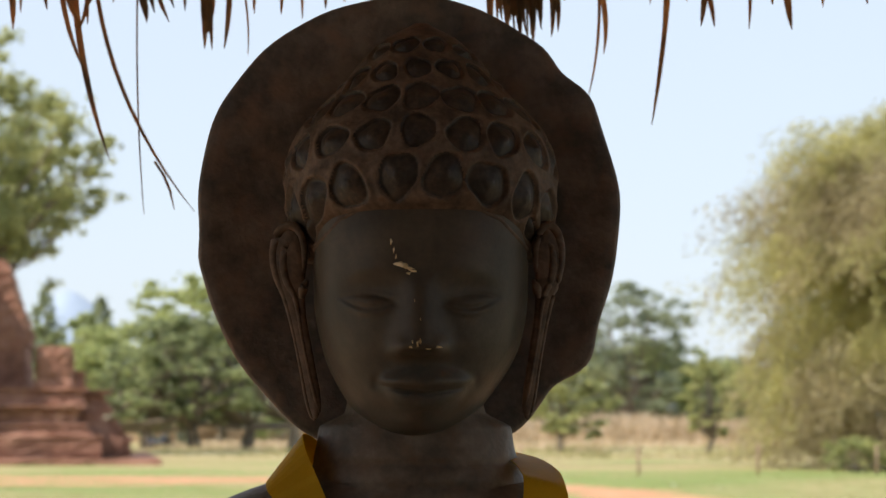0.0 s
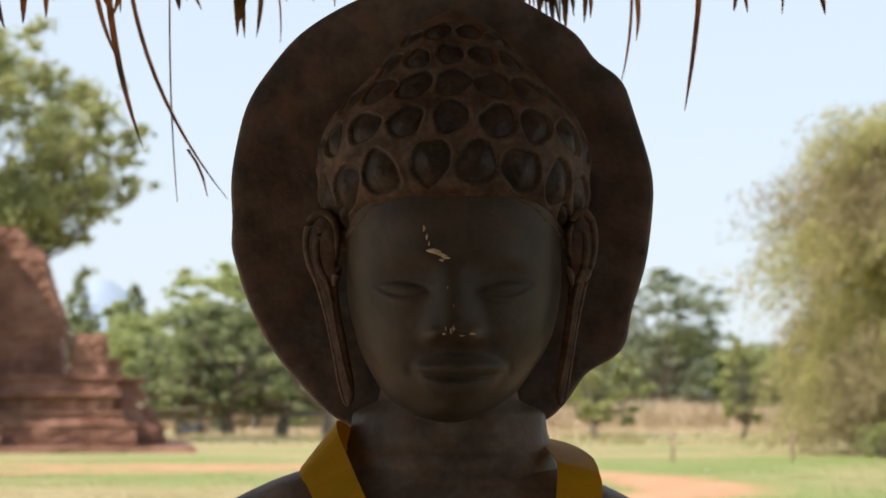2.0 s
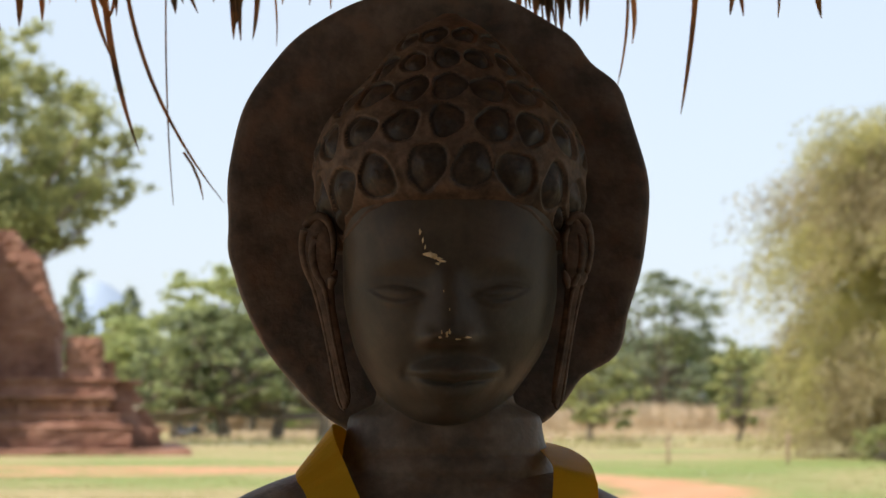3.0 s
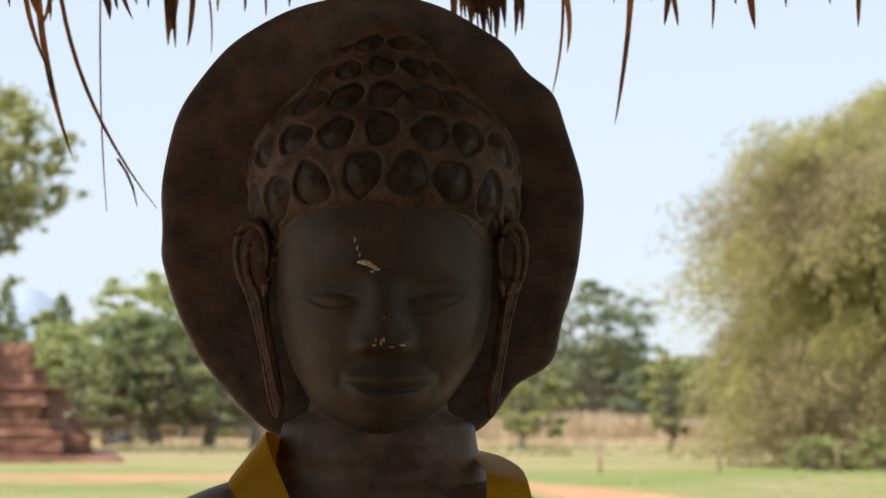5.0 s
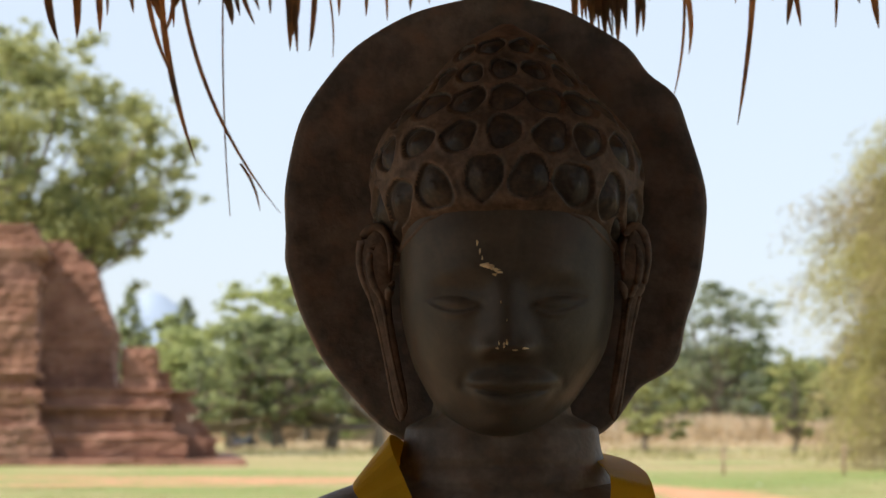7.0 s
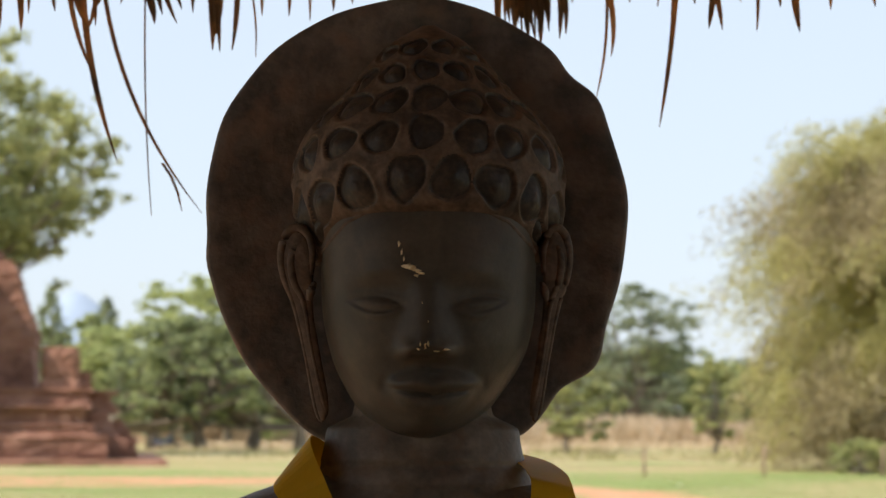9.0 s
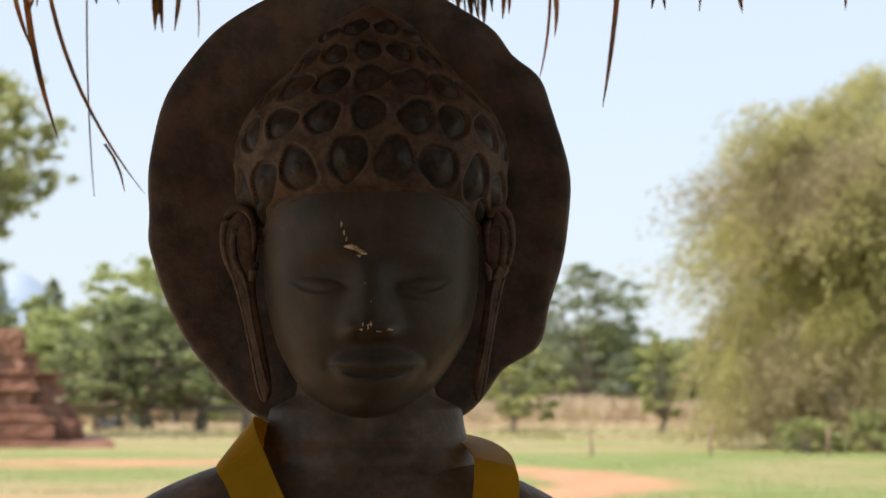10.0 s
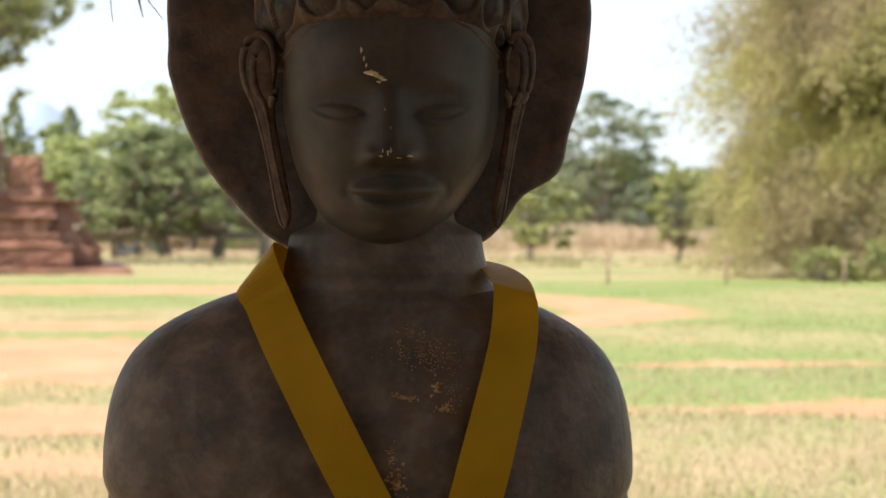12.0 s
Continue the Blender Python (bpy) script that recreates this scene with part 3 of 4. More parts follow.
    # patches: centre, spread, count, largest half size
    for cx, cz, sx, sz, count, size in ((3.5, -12.2, 1.6, 1.0, 190, 0.13), (5.6, -13.0, 0.8, 1.0, 60, 0.12), (4.75, -15.5, 0.38, 0.45, 26, 0.30), (5.4, -17.9, 0.6, 0.3, 34, 0.24), (6.6, -16.4, 0.5, 0.6, 24, 0.14), (0.2, -23.0, 0.35, 0.8, 40, 0.18), (0.75, -25.2, 0.4, 0.7, 46, 0.32), (1.8, -10.0, 0.9, 0.4, 20, 0.12)):
        for k in range(count):
            flake(rnd.gauss(cx, sx), rnd.gauss(cz, sz), size * rnd.uniform(0.25, 1.0), size * rnd.uniform(0.2, 0.8), chest_y)
    for k in range(44):
        u = rnd.random()
        flake(0.15 + 2.8 * u, -16.2 - 1.5 * u + 0.9 * u * u + rnd.gauss(0, 0.12), rnd.uniform(0.08, 0.28), rnd.uniform(0.05, 0.15), chest_y)
    paint(5, first)
    bmesh.ops.recalc_face_normals(bm, faces=bm.faces)
    ob = part("seated_statue", bm, BRONZE)
    ob.location = (AXIS, FACE_Y, EYE)
    for m in (HAIR, CURL, DISC, GOLD, OLD_GOLD, BODY):
        ob.data.materials.append(m)
    smooth(ob)
    return tagged(ob, "dark bronze seated statue with curled hair and round halo", "statue")


statue()


def plinth():
    t = thing("statue_pedestal", (AXIS - 0.024, FACE_Y + 0.06, 0), "grey cement pedestal under the bronze statue", "pedestal")
    for name, w, d, z0, z1 in (("foot", 0.62, 0.46, 0.0, 0.14), ("shaft", 0.52, 0.38, 0.14, 0.78), ("cap", 0.58, 0.42, 0.78, 0.925)):
        bm = bmesh.new()
        box(bm, -w, w, -d, d, z0, z1, 0.015)
        part(name, bm, PLASTER, t)
    return t


plinth()


# ---- brick stupa ----
STUPA = (-22.2, 98.6)


def courses(half, front, z0, z1, top_half=None, top_front=None, height=0.26, seed=1, x0=0.0, ragged=0.0):
    """Weathered brick courses stacked from z0 to z1 over a square plan; half: half the width, front: half the depth."""
    rnd = random.Random(seed)
    bm = bmesh.new()
    top_half, top_front = top_half or half, top_front or front
    n = max(1, round((z1 - z0) / height))
    rings = []
    for i in range(n):
        k = i / max(1, n - 1)
        w, d = half + (top_half - half) * k, front + (top_front - front) * k
        w += rnd.uniform(-0.06, 0.06)
        d += rnd.uniform(-0.05, 0.05)
        for z, inset in ((z0 + (z1 - z0) * i / n, 0.0), (z0 + (z1 - z0) * (i + 0.78) / n, 0.0), (z0 + (z1 - z0) * (i + 0.82) / n, 0.06), (z0 + (z1 - z0) * (i + 1) / n, 0.06)):
            ring = []
            m = 28
            for s in range(4):
                for j in range(m):
                    u = -1 + 2 * j / m
                    px, py = ((u, -1), (1, u), (-u, 1), (-1, -u))[s]
                    jag = noise.noise((px * w * 1.3 + seed, py * d * 1.3, z * 1.1)) * 0.10 + noise.noise((px * w * 3.7, py * d * 3.7 + seed, z * 4.1)) * 0.07
                    wear = ragged * max(0, abs(px) + abs(py) - 1.75) * rnd.uniform(0.5, 1.0)
                    ring.append((x0 + px * (w - inset + jag - wear), py * (d - inset + jag - wear), z + noise.noise((px * 3, py * 3, seed)) * 0.02))
            rings.append(ring)
    loft(bm, rings)
    return bm


def stupa():
    t = thing("brick_stupa", (*STUPA, 0), "ruined reddish brick stupa with stepped tiers on lawn", "stupa")
    t.rotation_euler.z = radians(8.5)
    part("platform", courses(10.3, 10.0, -0.1, 0.24, seed=1), BRICK, t, "low brick platform edging")
    rows = [("plinth", 8.0, 9.0, 0.24, 1.08, 8.0, 9.0, 0.21), ("plinth", 8.8, 7.6, 0.24, 1.05, 8.8, 7.6, 0.21), ("plinth", 9.2, 6.4, 0.24, 0.95, 9.15, 6.4, 0.21),
            ("moulding", 7.7, 8.75, 1.08, 1.5, 7.5, 8.5, 0.2), ("moulding", 8.55, 7.3, 1.05, 1.4, 8.35, 7.2, 0.2), ("moulding", 9.0, 6.1, 0.95, 1.7, 8.65, 5.9, 0.2),
            ("frieze", 7.15, 8.2, 1.5, 2.1, 7.15, 8.2, 0.3), ("frieze", 8.2, 6.9, 1.4, 2.0, 8.1, 6.9, 0.3), ("moulding", 7.4, 8.5, 2.1, 2.28, 7.4, 8.5, 0.18),
            ("upper_tier", 7.4, 7.9, 2.28, 2.9, 7.3, 7.8, 0.2), ("upper_tier", 8.4, 6.3, 2.0, 2.85, 8.05, 6.2, 0.2),
            ("body", 5.15, 6.0, 2.28, 5.2, 5.1, 5.9, 0.24), ("body", 5.15, 5.9, 5.2, 5.95, 5.05, 5.7, 0.24), ("body", 4.85, 5.6, 5.95, 7.0, 4.6, 5.3, 0.24), ("body", 4.55, 5.25, 7.0, 8.05, 4.3, 5.0, 0.23), ("cornice", 3.75, 4.95, 8.05, 8.4, 3.75, 4.95, 0.17), ("cornice", 3.55, 4.9, 8.4, 8.85, 3.5, 4.85, 0.2)]
    for i, (name, w, d, z0, z1, w1, d1, h) in enumerate(rows):
        part(name, courses(w, d, z0, z1, w1, d1, h, seed=10 + i, ragged=0.4 if name == "upper_tier" else 0.1), BRICK, t)
    for k, (w, d, z, h) in enumerate(((8.1, 9.12, 1.02, 0.12), (7.62, 8.68, 1.46, 0.1), (7.5, 8.62, 2.16, 0.12), (7.5, 8.0, 2.82, 0.12), (8.9, 7.7, 0.98, 0.1), (9.27, 6.5, 0.88, 0.1), (8.45, 6.4, 2.76, 0.1))):
        part("ledge", courses(w, d, z, z + h, w, d, 0.12, seed=90 + k, ragged=0.4), BRICK, t)
    # ruined corner pier
    bm = courses(0.82, 1.1, 2.85, 4.55, 0.6, 0.7, 0.2, seed=40, ragged=0.6)
    o = part("corner_pier", bm, BRICK, t)
    o.location = (6.2, -6.6, 0)
    bm = courses(0.3, 0.7, 2.85, 3.6, 0.2, 0.5, 0.2, seed=41, ragged=0.6)
    o = part("corner_pier", bm, BRICK, t)
    o.location = (7.15, -6.5, 0)
    # projecting bay with its mouldings
    for i, (w, d, z0, z1, w1, name) in enumerate(((3.0, 1.6, 0.24, 1.1, 3.0, "bay_base"), (2.85, 1.5, 1.1, 1.5, 2.7, "bay_base"), (2.45, 1.25, 1.5, 2.4, 2.4, "bay_base"), (2.6, 1.4, 2.4, 2.9, 2.5, "bay_moulding"), (2.3, 1.1, 2.9, 3.3, 2.3, "bay_moulding"), (2.55, 1.3, 3.3, 3.5, 2.45, "bay_moulding"),
                                                  (2.4, 2.6, 3.5, 7.0, 2.35, "bay_shaft"), (2.55, 2.7, 7.0, 7.25, 2.55, "bay_moulding"), (2.35, 2.6, 7.25, 7.9, 2.35, "bay_shaft"), (2.6, 2.8, 7.9, 8.3, 2.7, "bay_moulding"), (2.5, 2.6, 8.3, 9.15, 2.2, "bay_top"))):
        o = part(name, courses(w, d, z0, z1, w1, d, 0.22, seed=60 + i, ragged=0.2), BRICK, t)
        o.location = (0.0, -8.3 if z1 < 3.6 else -7.2 + 0.25 * (z0 - 3.5) * 0.4, 0)
    # dark niches of the frieze
    for x in (3.9, 5.5, 6.4, -4.2, -5.8):
        bm = bmesh.new()
        box(bm, x - 0.22, x + 0.22, -8.32, -8.1, 1.55, 2.05, 0.02)
        part("frieze_block", bm, BRICK, t)
    return t


stupa()


# ---- trees ----
def quads(name, v):
    """A mesh of loose four-cornered blades; v holds their corners, four by four."""
    n = len(v) // 4
    me = bpy.data.meshes.new(name)
    me.vertices.add(n * 4)
    me.vertices.foreach_set("co", v.ravel())
    me.loops.add(n * 4)
    me.loops.foreach_set("vertex_index", np.arange(n * 4))
    me.polygons.add(n)
    me.polygons.foreach_set("loop_start", np.arange(n) * 4)
    me.update(calc_edges=True)
    return me


def leaf_cloud(centres, count, size, rnd, flat=0.75, droop=0.0, slim=0.45):
    """Many small leaf blades round the given (x, y, z, radius) clumps."""
    c = np.array(centres, dtype=float)
    wts = c[:, 3] ** 2
    pick = rnd.choice(len(c), count, p=wts / wts.sum())
    d = rnd.normal(size=(count, 3))
    d /= np.linalg.norm(d, axis=1)[:, None]
    rad = np.minimum(np.abs(rnd.normal(size=count)) * 0.62, 1.25)
    p = c[pick, :3] + d * (c[pick, 3] * rad)[:, None] * np.array([1, 1, flat])
    a = rnd.normal(size=(count, 3))
    a[:, 2] = a[:, 2] * 0.6 - droop
    a /= np.linalg.norm(a, axis=1)[:, None]
    b = np.cross(a, rnd.normal(size=(count, 3)))
    b /= np.linalg.norm(b, axis=1)[:, None]
    s = size * (0.6 + 0.8 * rnd.random(count))[:, None]
    n = np.cross(a, b)
    v = np.stack([p - a * s, p + b * s * slim + n * s * 0.12, p + a * s, p - b * s * slim + n * s * 0.12], 1).reshape(-1, 3)
    return quads("crown", v)


def limbs(bm, base, clumps, trunk_r, fork, rnd):
    """A tapered trunk that forks into limbs reaching the clumps."""
    base = Vector(base)
    top = base + Vector((rnd.uniform(-0.3, 0.3), rnd.uniform(-0.3, 0.3), fork))
    tube(bm, bezier(base, (base + top) / 2 + Vector((rnd.uniform(-0.3, 0.3), 0, 0)), top, 5), [trunk_r * (1.25 - 0.11 * i) for i in range(6)], 8)
    for x, y, z, r in clumps:
        end = Vector((x, y, z))
        start = top - Vector((0, 0, rnd.uniform(0, fork * 0.3)))
        mid = start.lerp(end, 0.5) + Vector((0, 0, -0.12 * (end - start).length))
        rr = trunk_r * 0.55
        tube(bm, bezier(start, mid, end, 5), [rr * (1 - 0.16 * i) for i in range(6)], 6)


def tree(name, x, y, height, width, mat, leaves, leaf, label, category="tree", trunks=1, low=0.25, clumps=26, seed=1, flat=0.75, shape=0.5, trunk_r=0.16, group=""):
    """A broad-leaved tree: clumps fill an uneven crown from low * height to its top."""
    rnd, npr = random.Random(seed), np.random.default_rng(seed)
    t = thing(name, (x, y, 0), label, category, group)
    cs = []
    for i in range(clumps):
        u = (i + 0.5) / clumps
        z = height * (low + (1 - low) * u ** 0.9)
        env = math.sin(math.pi * min(1, (0.14 + 0.86 * u) ** (0.6 + shape * 0.6))) ** 0.7
        a = i * 2.399 + rnd.uniform(-0.4, 0.4)
        rad = width / 2 * env * rnd.uniform(0.45, 1.0)
        r = width * rnd.uniform(0.07, 0.17)
        cs.append((rad * math.cos(a), rad * math.sin(a), min(z, height - r * flat), r))
    sprays = []
    for cx, cy, cz, r in cs:
        for j in range(7):
            b, q = rnd.uniform(0, 2 * math.pi), rnd.uniform(0.2, 1.25) * r
            sprays.append((cx + q * math.cos(b), cy + q * math.sin(b), cz + rnd.uniform(-0.75, 0.75) * r * flat - 0.15 * q, r * rnd.uniform(0.28, 0.62)))
    for k in range(trunks):
        bm = bmesh.new()
        bx = (k - (trunks - 1) / 2) * width * 0.28
        limbs(bm, (bx, rnd.uniform(-0.5, 0.5), -0.05), [c for i, c in enumerate(cs) if i % trunks == k], trunk_r, height * max(0.12, low * 0.9), rnd)
        smooth(part("trunk", bm, BARK, t))
    part("crown", leaf_cloud(sprays, leaves, leaf, npr, 0.42), mat, t)
    return t


def conifer(name, x, y, height, width, mat, leaves, seed, label):
    rnd, npr = random.Random(seed), np.random.default_rng(seed)
    t = thing(name, (x, y, 0), label, "tree", "pointed trees behind the stupa")
    bm = bmesh.new()
    tube(bm, [(0, 0, -0.05), (0.1, 0, height * 0.5), (0, 0, height * 0.98)], [0.22, 0.14, 0.02], 8)
    smooth(part("trunk", bm, BARK, t))
    cs = []
    for i in range(40):
        u = i / 39
        a = i * 2.399
        w = width / 2 * (1 - u) ** 0.6 * rnd.uniform(0.5, 1.0)
        cs.append((w * math.cos(a), w * math.sin(a), height * (0.12 + 0.86 * u), max(0.5, width * 0.22 * (1 - 0.65 * u))))
    part("crown", leaf_cloud(cs, leaves, 0.3, npr, 1.1), mat, t)
    return t


def overhanging_tree():
    """Big tree behind the stupa, whose outer boughs hang into the open sky."""
    t = thing("broadleaf_tree", (-27.6, 119, 0), "tall olive-green tree with drooping boughs behind the stupa", "tree")
    rnd, npr = random.Random(77), np.random.default_rng(77)
    cs = []
    for i in range(60):
        a = i * 2.399
        u = (i + 0.5) / 60
        rad = 10.5 * math.sin(math.pi * (0.2 + 0.78 * u)) ** 0.6 * rnd.uniform(0.4, 1.0)
        cs.append((rad * math.cos(a) * 0.95, rad * math.sin(a), 10.2 + 11.0 * u, rnd.uniform(0.9, 1.9)))
    # outer sprays towards the open side
    for x, z, r in ((7.6, 12.2, 0.8), (8.3, 11.7, 0.75), (8.9, 13.0, 0.8), (9.6, 14.2, 0.9), (10.3, 15.1, 0.8), (8.0, 14.8, 1.1), (6.4, 12.8, 1.0), (5.6, 10.7, 0.9), (4.6, 9.6, 0.9), (9.0, 16.5, 1.2), (7.4, 17.6, 1.3), (10.9, 15.6, 0.5), (9.0, 11.2, 0.5), (9.6, 12.2, 0.6), (10.0, 13.2, 0.7), (3.0, 9.9, 1.2), (1.6, 10.3, 1.3), (4.4, 12.0, 1.4), (6.2, 15.4, 1.4), (5.4, 18.4, 1.5)):
        cs.append((x, rnd.uniform(-2, 2), z, r))
    for i in range(26):
        cs.append((rnd.uniform(-4, 6.5), rnd.uniform(-3, 3), rnd.uniform(9.4, 13.2), rnd.uniform(0.9, 1.5)))
    bm = bmesh.new()
    limbs(bm, (0, 0, -0.05), cs, 0.3, 7.5, rnd)
    smooth(part("trunk", bm, BARK, t))
    fine = []
    for cx, cy, cz, r in cs:
        for j in range(12):
            fine.append((cx + rnd.gauss(0, 0.7) * r, cy + rnd.gauss(0, 0.7) * r, cz + rnd.gauss(-0.1, 0.6) * r, r * rnd.uniform(0.14, 0.42)))
    part("crown", leaf_cloud(fine + cs, 135000, 0.145, npr, 0.6, 0.3), LEAF_OLIVE, t)
    low = [(x, rnd.uniform(-2, 2), z, r) for x, z, r in ((-1, 8.8, 1.6), (1.2, 9.2, 1.5), (3.0, 9.6, 1.2), (-3, 9.5, 1.6), (0.2, 10.4, 1.4), (-5.5, 9.0, 1.8))]
    part("crown", leaf_cloud(low, 6000, 0.2, npr, 0.8), LEAF_FRESH, t, "bright green lower boughs")
    return t


def bamboo(name, x, y, height, width, culms, leaves, seed, label):
    """Arching culms with drooping leafy branchlets."""
    rnd, npr = random.Random(seed), np.random.default_rng(seed)
    t = thing(name, (x, y, 0), label, "bamboo")
    starts, reaches = [], []

    def branchlet(p, out, length, drop):
        starts.append(tuple(p))
        reaches.append((out.x * length, out.y * length, length * drop))

    for i in range(culms):
        a, r0 = i * 2.399 + rnd.uniform(-0.3, 0.3), rnd.uniform(0.1, 1.0) ** 0.5 * width * 0.12
        reach = width * 0.5 * rnd.uniform(0.1, 1.0) ** 0.7
        h = height * rnd.uniform(0.8, 1.02) * (1 - 0.22 * (reach / (width * 0.5)) ** 2)
        d = Vector((math.cos(a), math.sin(a), 0))
        b = d * r0 + Vector((0, 0, -0.05))
        m = d * (r0 + reach * 0.3) + Vector((0, 0, h * 1.2))
        e = d * (r0 + reach) + Vector((0, 0, h * rnd.uniform(0.55, 0.95)))
        path = bezier(b, m, e, 12)
        bm = bmesh.new()
        tube(bm, path, [0.05 - 0.0036 * k for k in range(13)], 6)
        smooth(part("culm", bm, CULM, t))
        for k in range(2, 13):
            for q in range(9 if k > 5 else 5):
                w = a + rnd.gauss(0, 1.1)
                p = path[k] + Vector((rnd.uniform(-0.3, 0.3), rnd.uniform(-0.3, 0.3), rnd.uniform(-0.5, 0.3)))
                branchlet(p, Vector((math.cos(w), math.sin(w), 0)), rnd.uniform(0.7, 1.9), rnd.uniform(-0.9, 0.35))
    # leafy side shoots that close the flanks down to the ground
    for i in range(2300):
        a, q = rnd.uniform(0, 2 * math.pi), rnd.random()
        rad = width * 0.5 * rnd.uniform(0.35, 0.98) * (0.72 + 0.28 * math.sin(math.pi * min(1, q + 0.25)))
        d = Vector((math.cos(a), math.sin(a), 0))
        if noise.noise((a * 2.2, q * 4.0, 5.0)) < -0.22:
            continue
        for k in range(3):
            branchlet(d * rad + Vector((rnd.uniform(-0.5, 0.5), rnd.uniform(-0.5, 0.5), height * (0.05 + 0.6 * q) + rnd.uniform(-0.4, 0.4))), d, rnd.uniform(0.6, 1.5), rnd.uniform(-1.1, 0.1))
    dry = np.array([noise.noise((p[0] * 0.32, p[1] * 0.32, p[2] * 0.26)) + 0.25 * noise.noise((p[0] * 1.3, p[1] * 1.3, p[2] * 1.3)) - 0.03 * (p[2] - 6) > 0.02 for p in starts])
    for part_name, mask, mat in (("green_leaves", ~dry, LEAF_BAMBOO), ("dry_leaves", dry, LEAF_DRY)):
        p0, v = np.array(starts)[mask], np.array(reaches)[mask]
        count = int(leaves * mask.mean())
        pick = npr.integers(0, len(p0), count)
        u = npr.random(count)[:, None]
        p = p0[pick] + v[pick] * u - np.array([0, 0, 0.45]) * u ** 2 + npr.normal(0, 0.17, (count, 3))
        twig = v[pick] / np.linalg.norm(v[pick], axis=1)[:, None]
        along = twig + npr.normal(0, 0.55, (count, 3)) - np.array([0, 0, 0.5])
        along /= np.linalg.norm(along, axis=1)[:, None]
        side = np.cross(along, npr.normal(size=(count, 3)))
        side /= np.linalg.norm(side, axis=1)[:, None]
        s = 0.115 * (0.6 + 0.8 * npr.random(count))[:, None]
        quad = np.stack([p - along * s, p + side * s * 0.2, p + along * s, p - side * s * 0.2], 1).reshape(-1, 3)
        part(part_name, quads(part_name, quad), mat, t)
    return t


overhanging_tree()
bamboo("bamboo_clump", 17.6, 84.0, 14.2, 13.9, 120, 430000, 3, "large arching olive bamboo clump on the lawn")
tree("broadleaf_tree", -15.0, 146, 8.3, 10.6, LEAF_DEEP, 20000, 0.19, "dense dark green tree with shaded low trunks", trunks=5, low=0.24, clumps=58, seed=24, trunk_r=0.36, flat=0.55)
tree("broadleaf_tree", -17.2, 186, 13.4, 15.0, LEAF_FRESH, 20000, 0.26, "large fresh green tree behind a darker one", low=0.15, clumps=50, seed=5, trunk_r=0.3)
tree("broadleaf_tree", -29.5, 200, 8.0, 9.0, LEAF_FRESH, 9000, 0.26, "light green tree beyond the stupa", low=0.12, clumps=30, seed=6)
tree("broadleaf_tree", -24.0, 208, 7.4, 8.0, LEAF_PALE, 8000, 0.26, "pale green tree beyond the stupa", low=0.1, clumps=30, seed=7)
tree("broadleaf_tree", -36.0, 240, 12.6, 7.0, LEAF_FRESH, 7000, 0.3, "yellowish green tree between two pointed trees", low=0.3, clumps=24, seed=8)
conifer("conifer", -38.3, 230, 14.4, 7.0, LEAF_DEEP, 6000, 9, "dark green pointed conifer beyond the stupa")
conifer("conifer", -33.2, 232, 13.8, 6.4, LEAF_DEEP, 6000, 10, "dark green pointed conifer beyond the stupa")
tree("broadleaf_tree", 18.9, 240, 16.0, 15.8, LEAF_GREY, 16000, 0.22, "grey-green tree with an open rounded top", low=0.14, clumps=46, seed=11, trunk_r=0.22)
tree("broadleaf_tree", 6.6, 132, 5.2, 5.2, LEAF_OLIVE, 7000, 0.18, "low spreading olive-green tree in dry grass", low=0.22, clumps=24, seed=12)
tree("broadleaf_tree", 22.1, 246, 10.3, 13.0, LEAF_FRESH, 9000, 0.24, "light green tree behind the fence", low=0.15, clumps=34, seed=13)
tree("broadleaf_tree", 29.3, 254, 8.4, 11.4, LEAF_DEEP, 8000, 0.24, "green tree beyond the dry grass", low=0.12, clumps=30, seed=14)
tree("broadleaf_tree", 5.7, 251, 11.6, 14.3, LEAF_FRESH, 9000, 0.24, "light green tree beyond the dry grass", low=0.12, clumps=30, seed=15)
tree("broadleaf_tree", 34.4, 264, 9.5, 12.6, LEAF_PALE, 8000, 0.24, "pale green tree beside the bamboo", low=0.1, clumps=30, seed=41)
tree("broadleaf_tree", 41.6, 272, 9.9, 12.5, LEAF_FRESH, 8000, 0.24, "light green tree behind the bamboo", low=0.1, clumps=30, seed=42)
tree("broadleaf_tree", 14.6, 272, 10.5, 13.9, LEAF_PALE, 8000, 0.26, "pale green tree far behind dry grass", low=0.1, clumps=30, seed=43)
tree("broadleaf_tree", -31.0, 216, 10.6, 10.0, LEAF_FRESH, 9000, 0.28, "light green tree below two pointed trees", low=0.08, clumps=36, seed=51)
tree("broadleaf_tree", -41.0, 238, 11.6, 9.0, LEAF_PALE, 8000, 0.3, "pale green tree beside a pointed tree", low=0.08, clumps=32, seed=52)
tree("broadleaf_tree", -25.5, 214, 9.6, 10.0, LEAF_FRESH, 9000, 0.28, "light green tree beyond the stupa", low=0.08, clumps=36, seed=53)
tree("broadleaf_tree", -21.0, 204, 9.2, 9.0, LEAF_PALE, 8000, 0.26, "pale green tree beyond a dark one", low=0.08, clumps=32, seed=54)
tree("broadleaf_tree", 20.6, 246, 9.8, 13.0, LEAF_FRESH, 12000, 0.26, "light green tree behind the dry grass belt", low=0.06, clumps=40, seed=61)
tree("broadleaf_tree", 26.2, 250, 8.2, 13.0, LEAF_FRESH, 12000, 0.26, "light green spreading tree behind dry grass", low=0.06, clumps=40, seed=62)
tree("broadleaf_tree", 32.6, 254, 7.8, 12.0, LEAF_OLIVE, 11000, 0.26, "olive-green tree behind dry grass near the bamboo", low=0.06, clumps=36, seed=63)
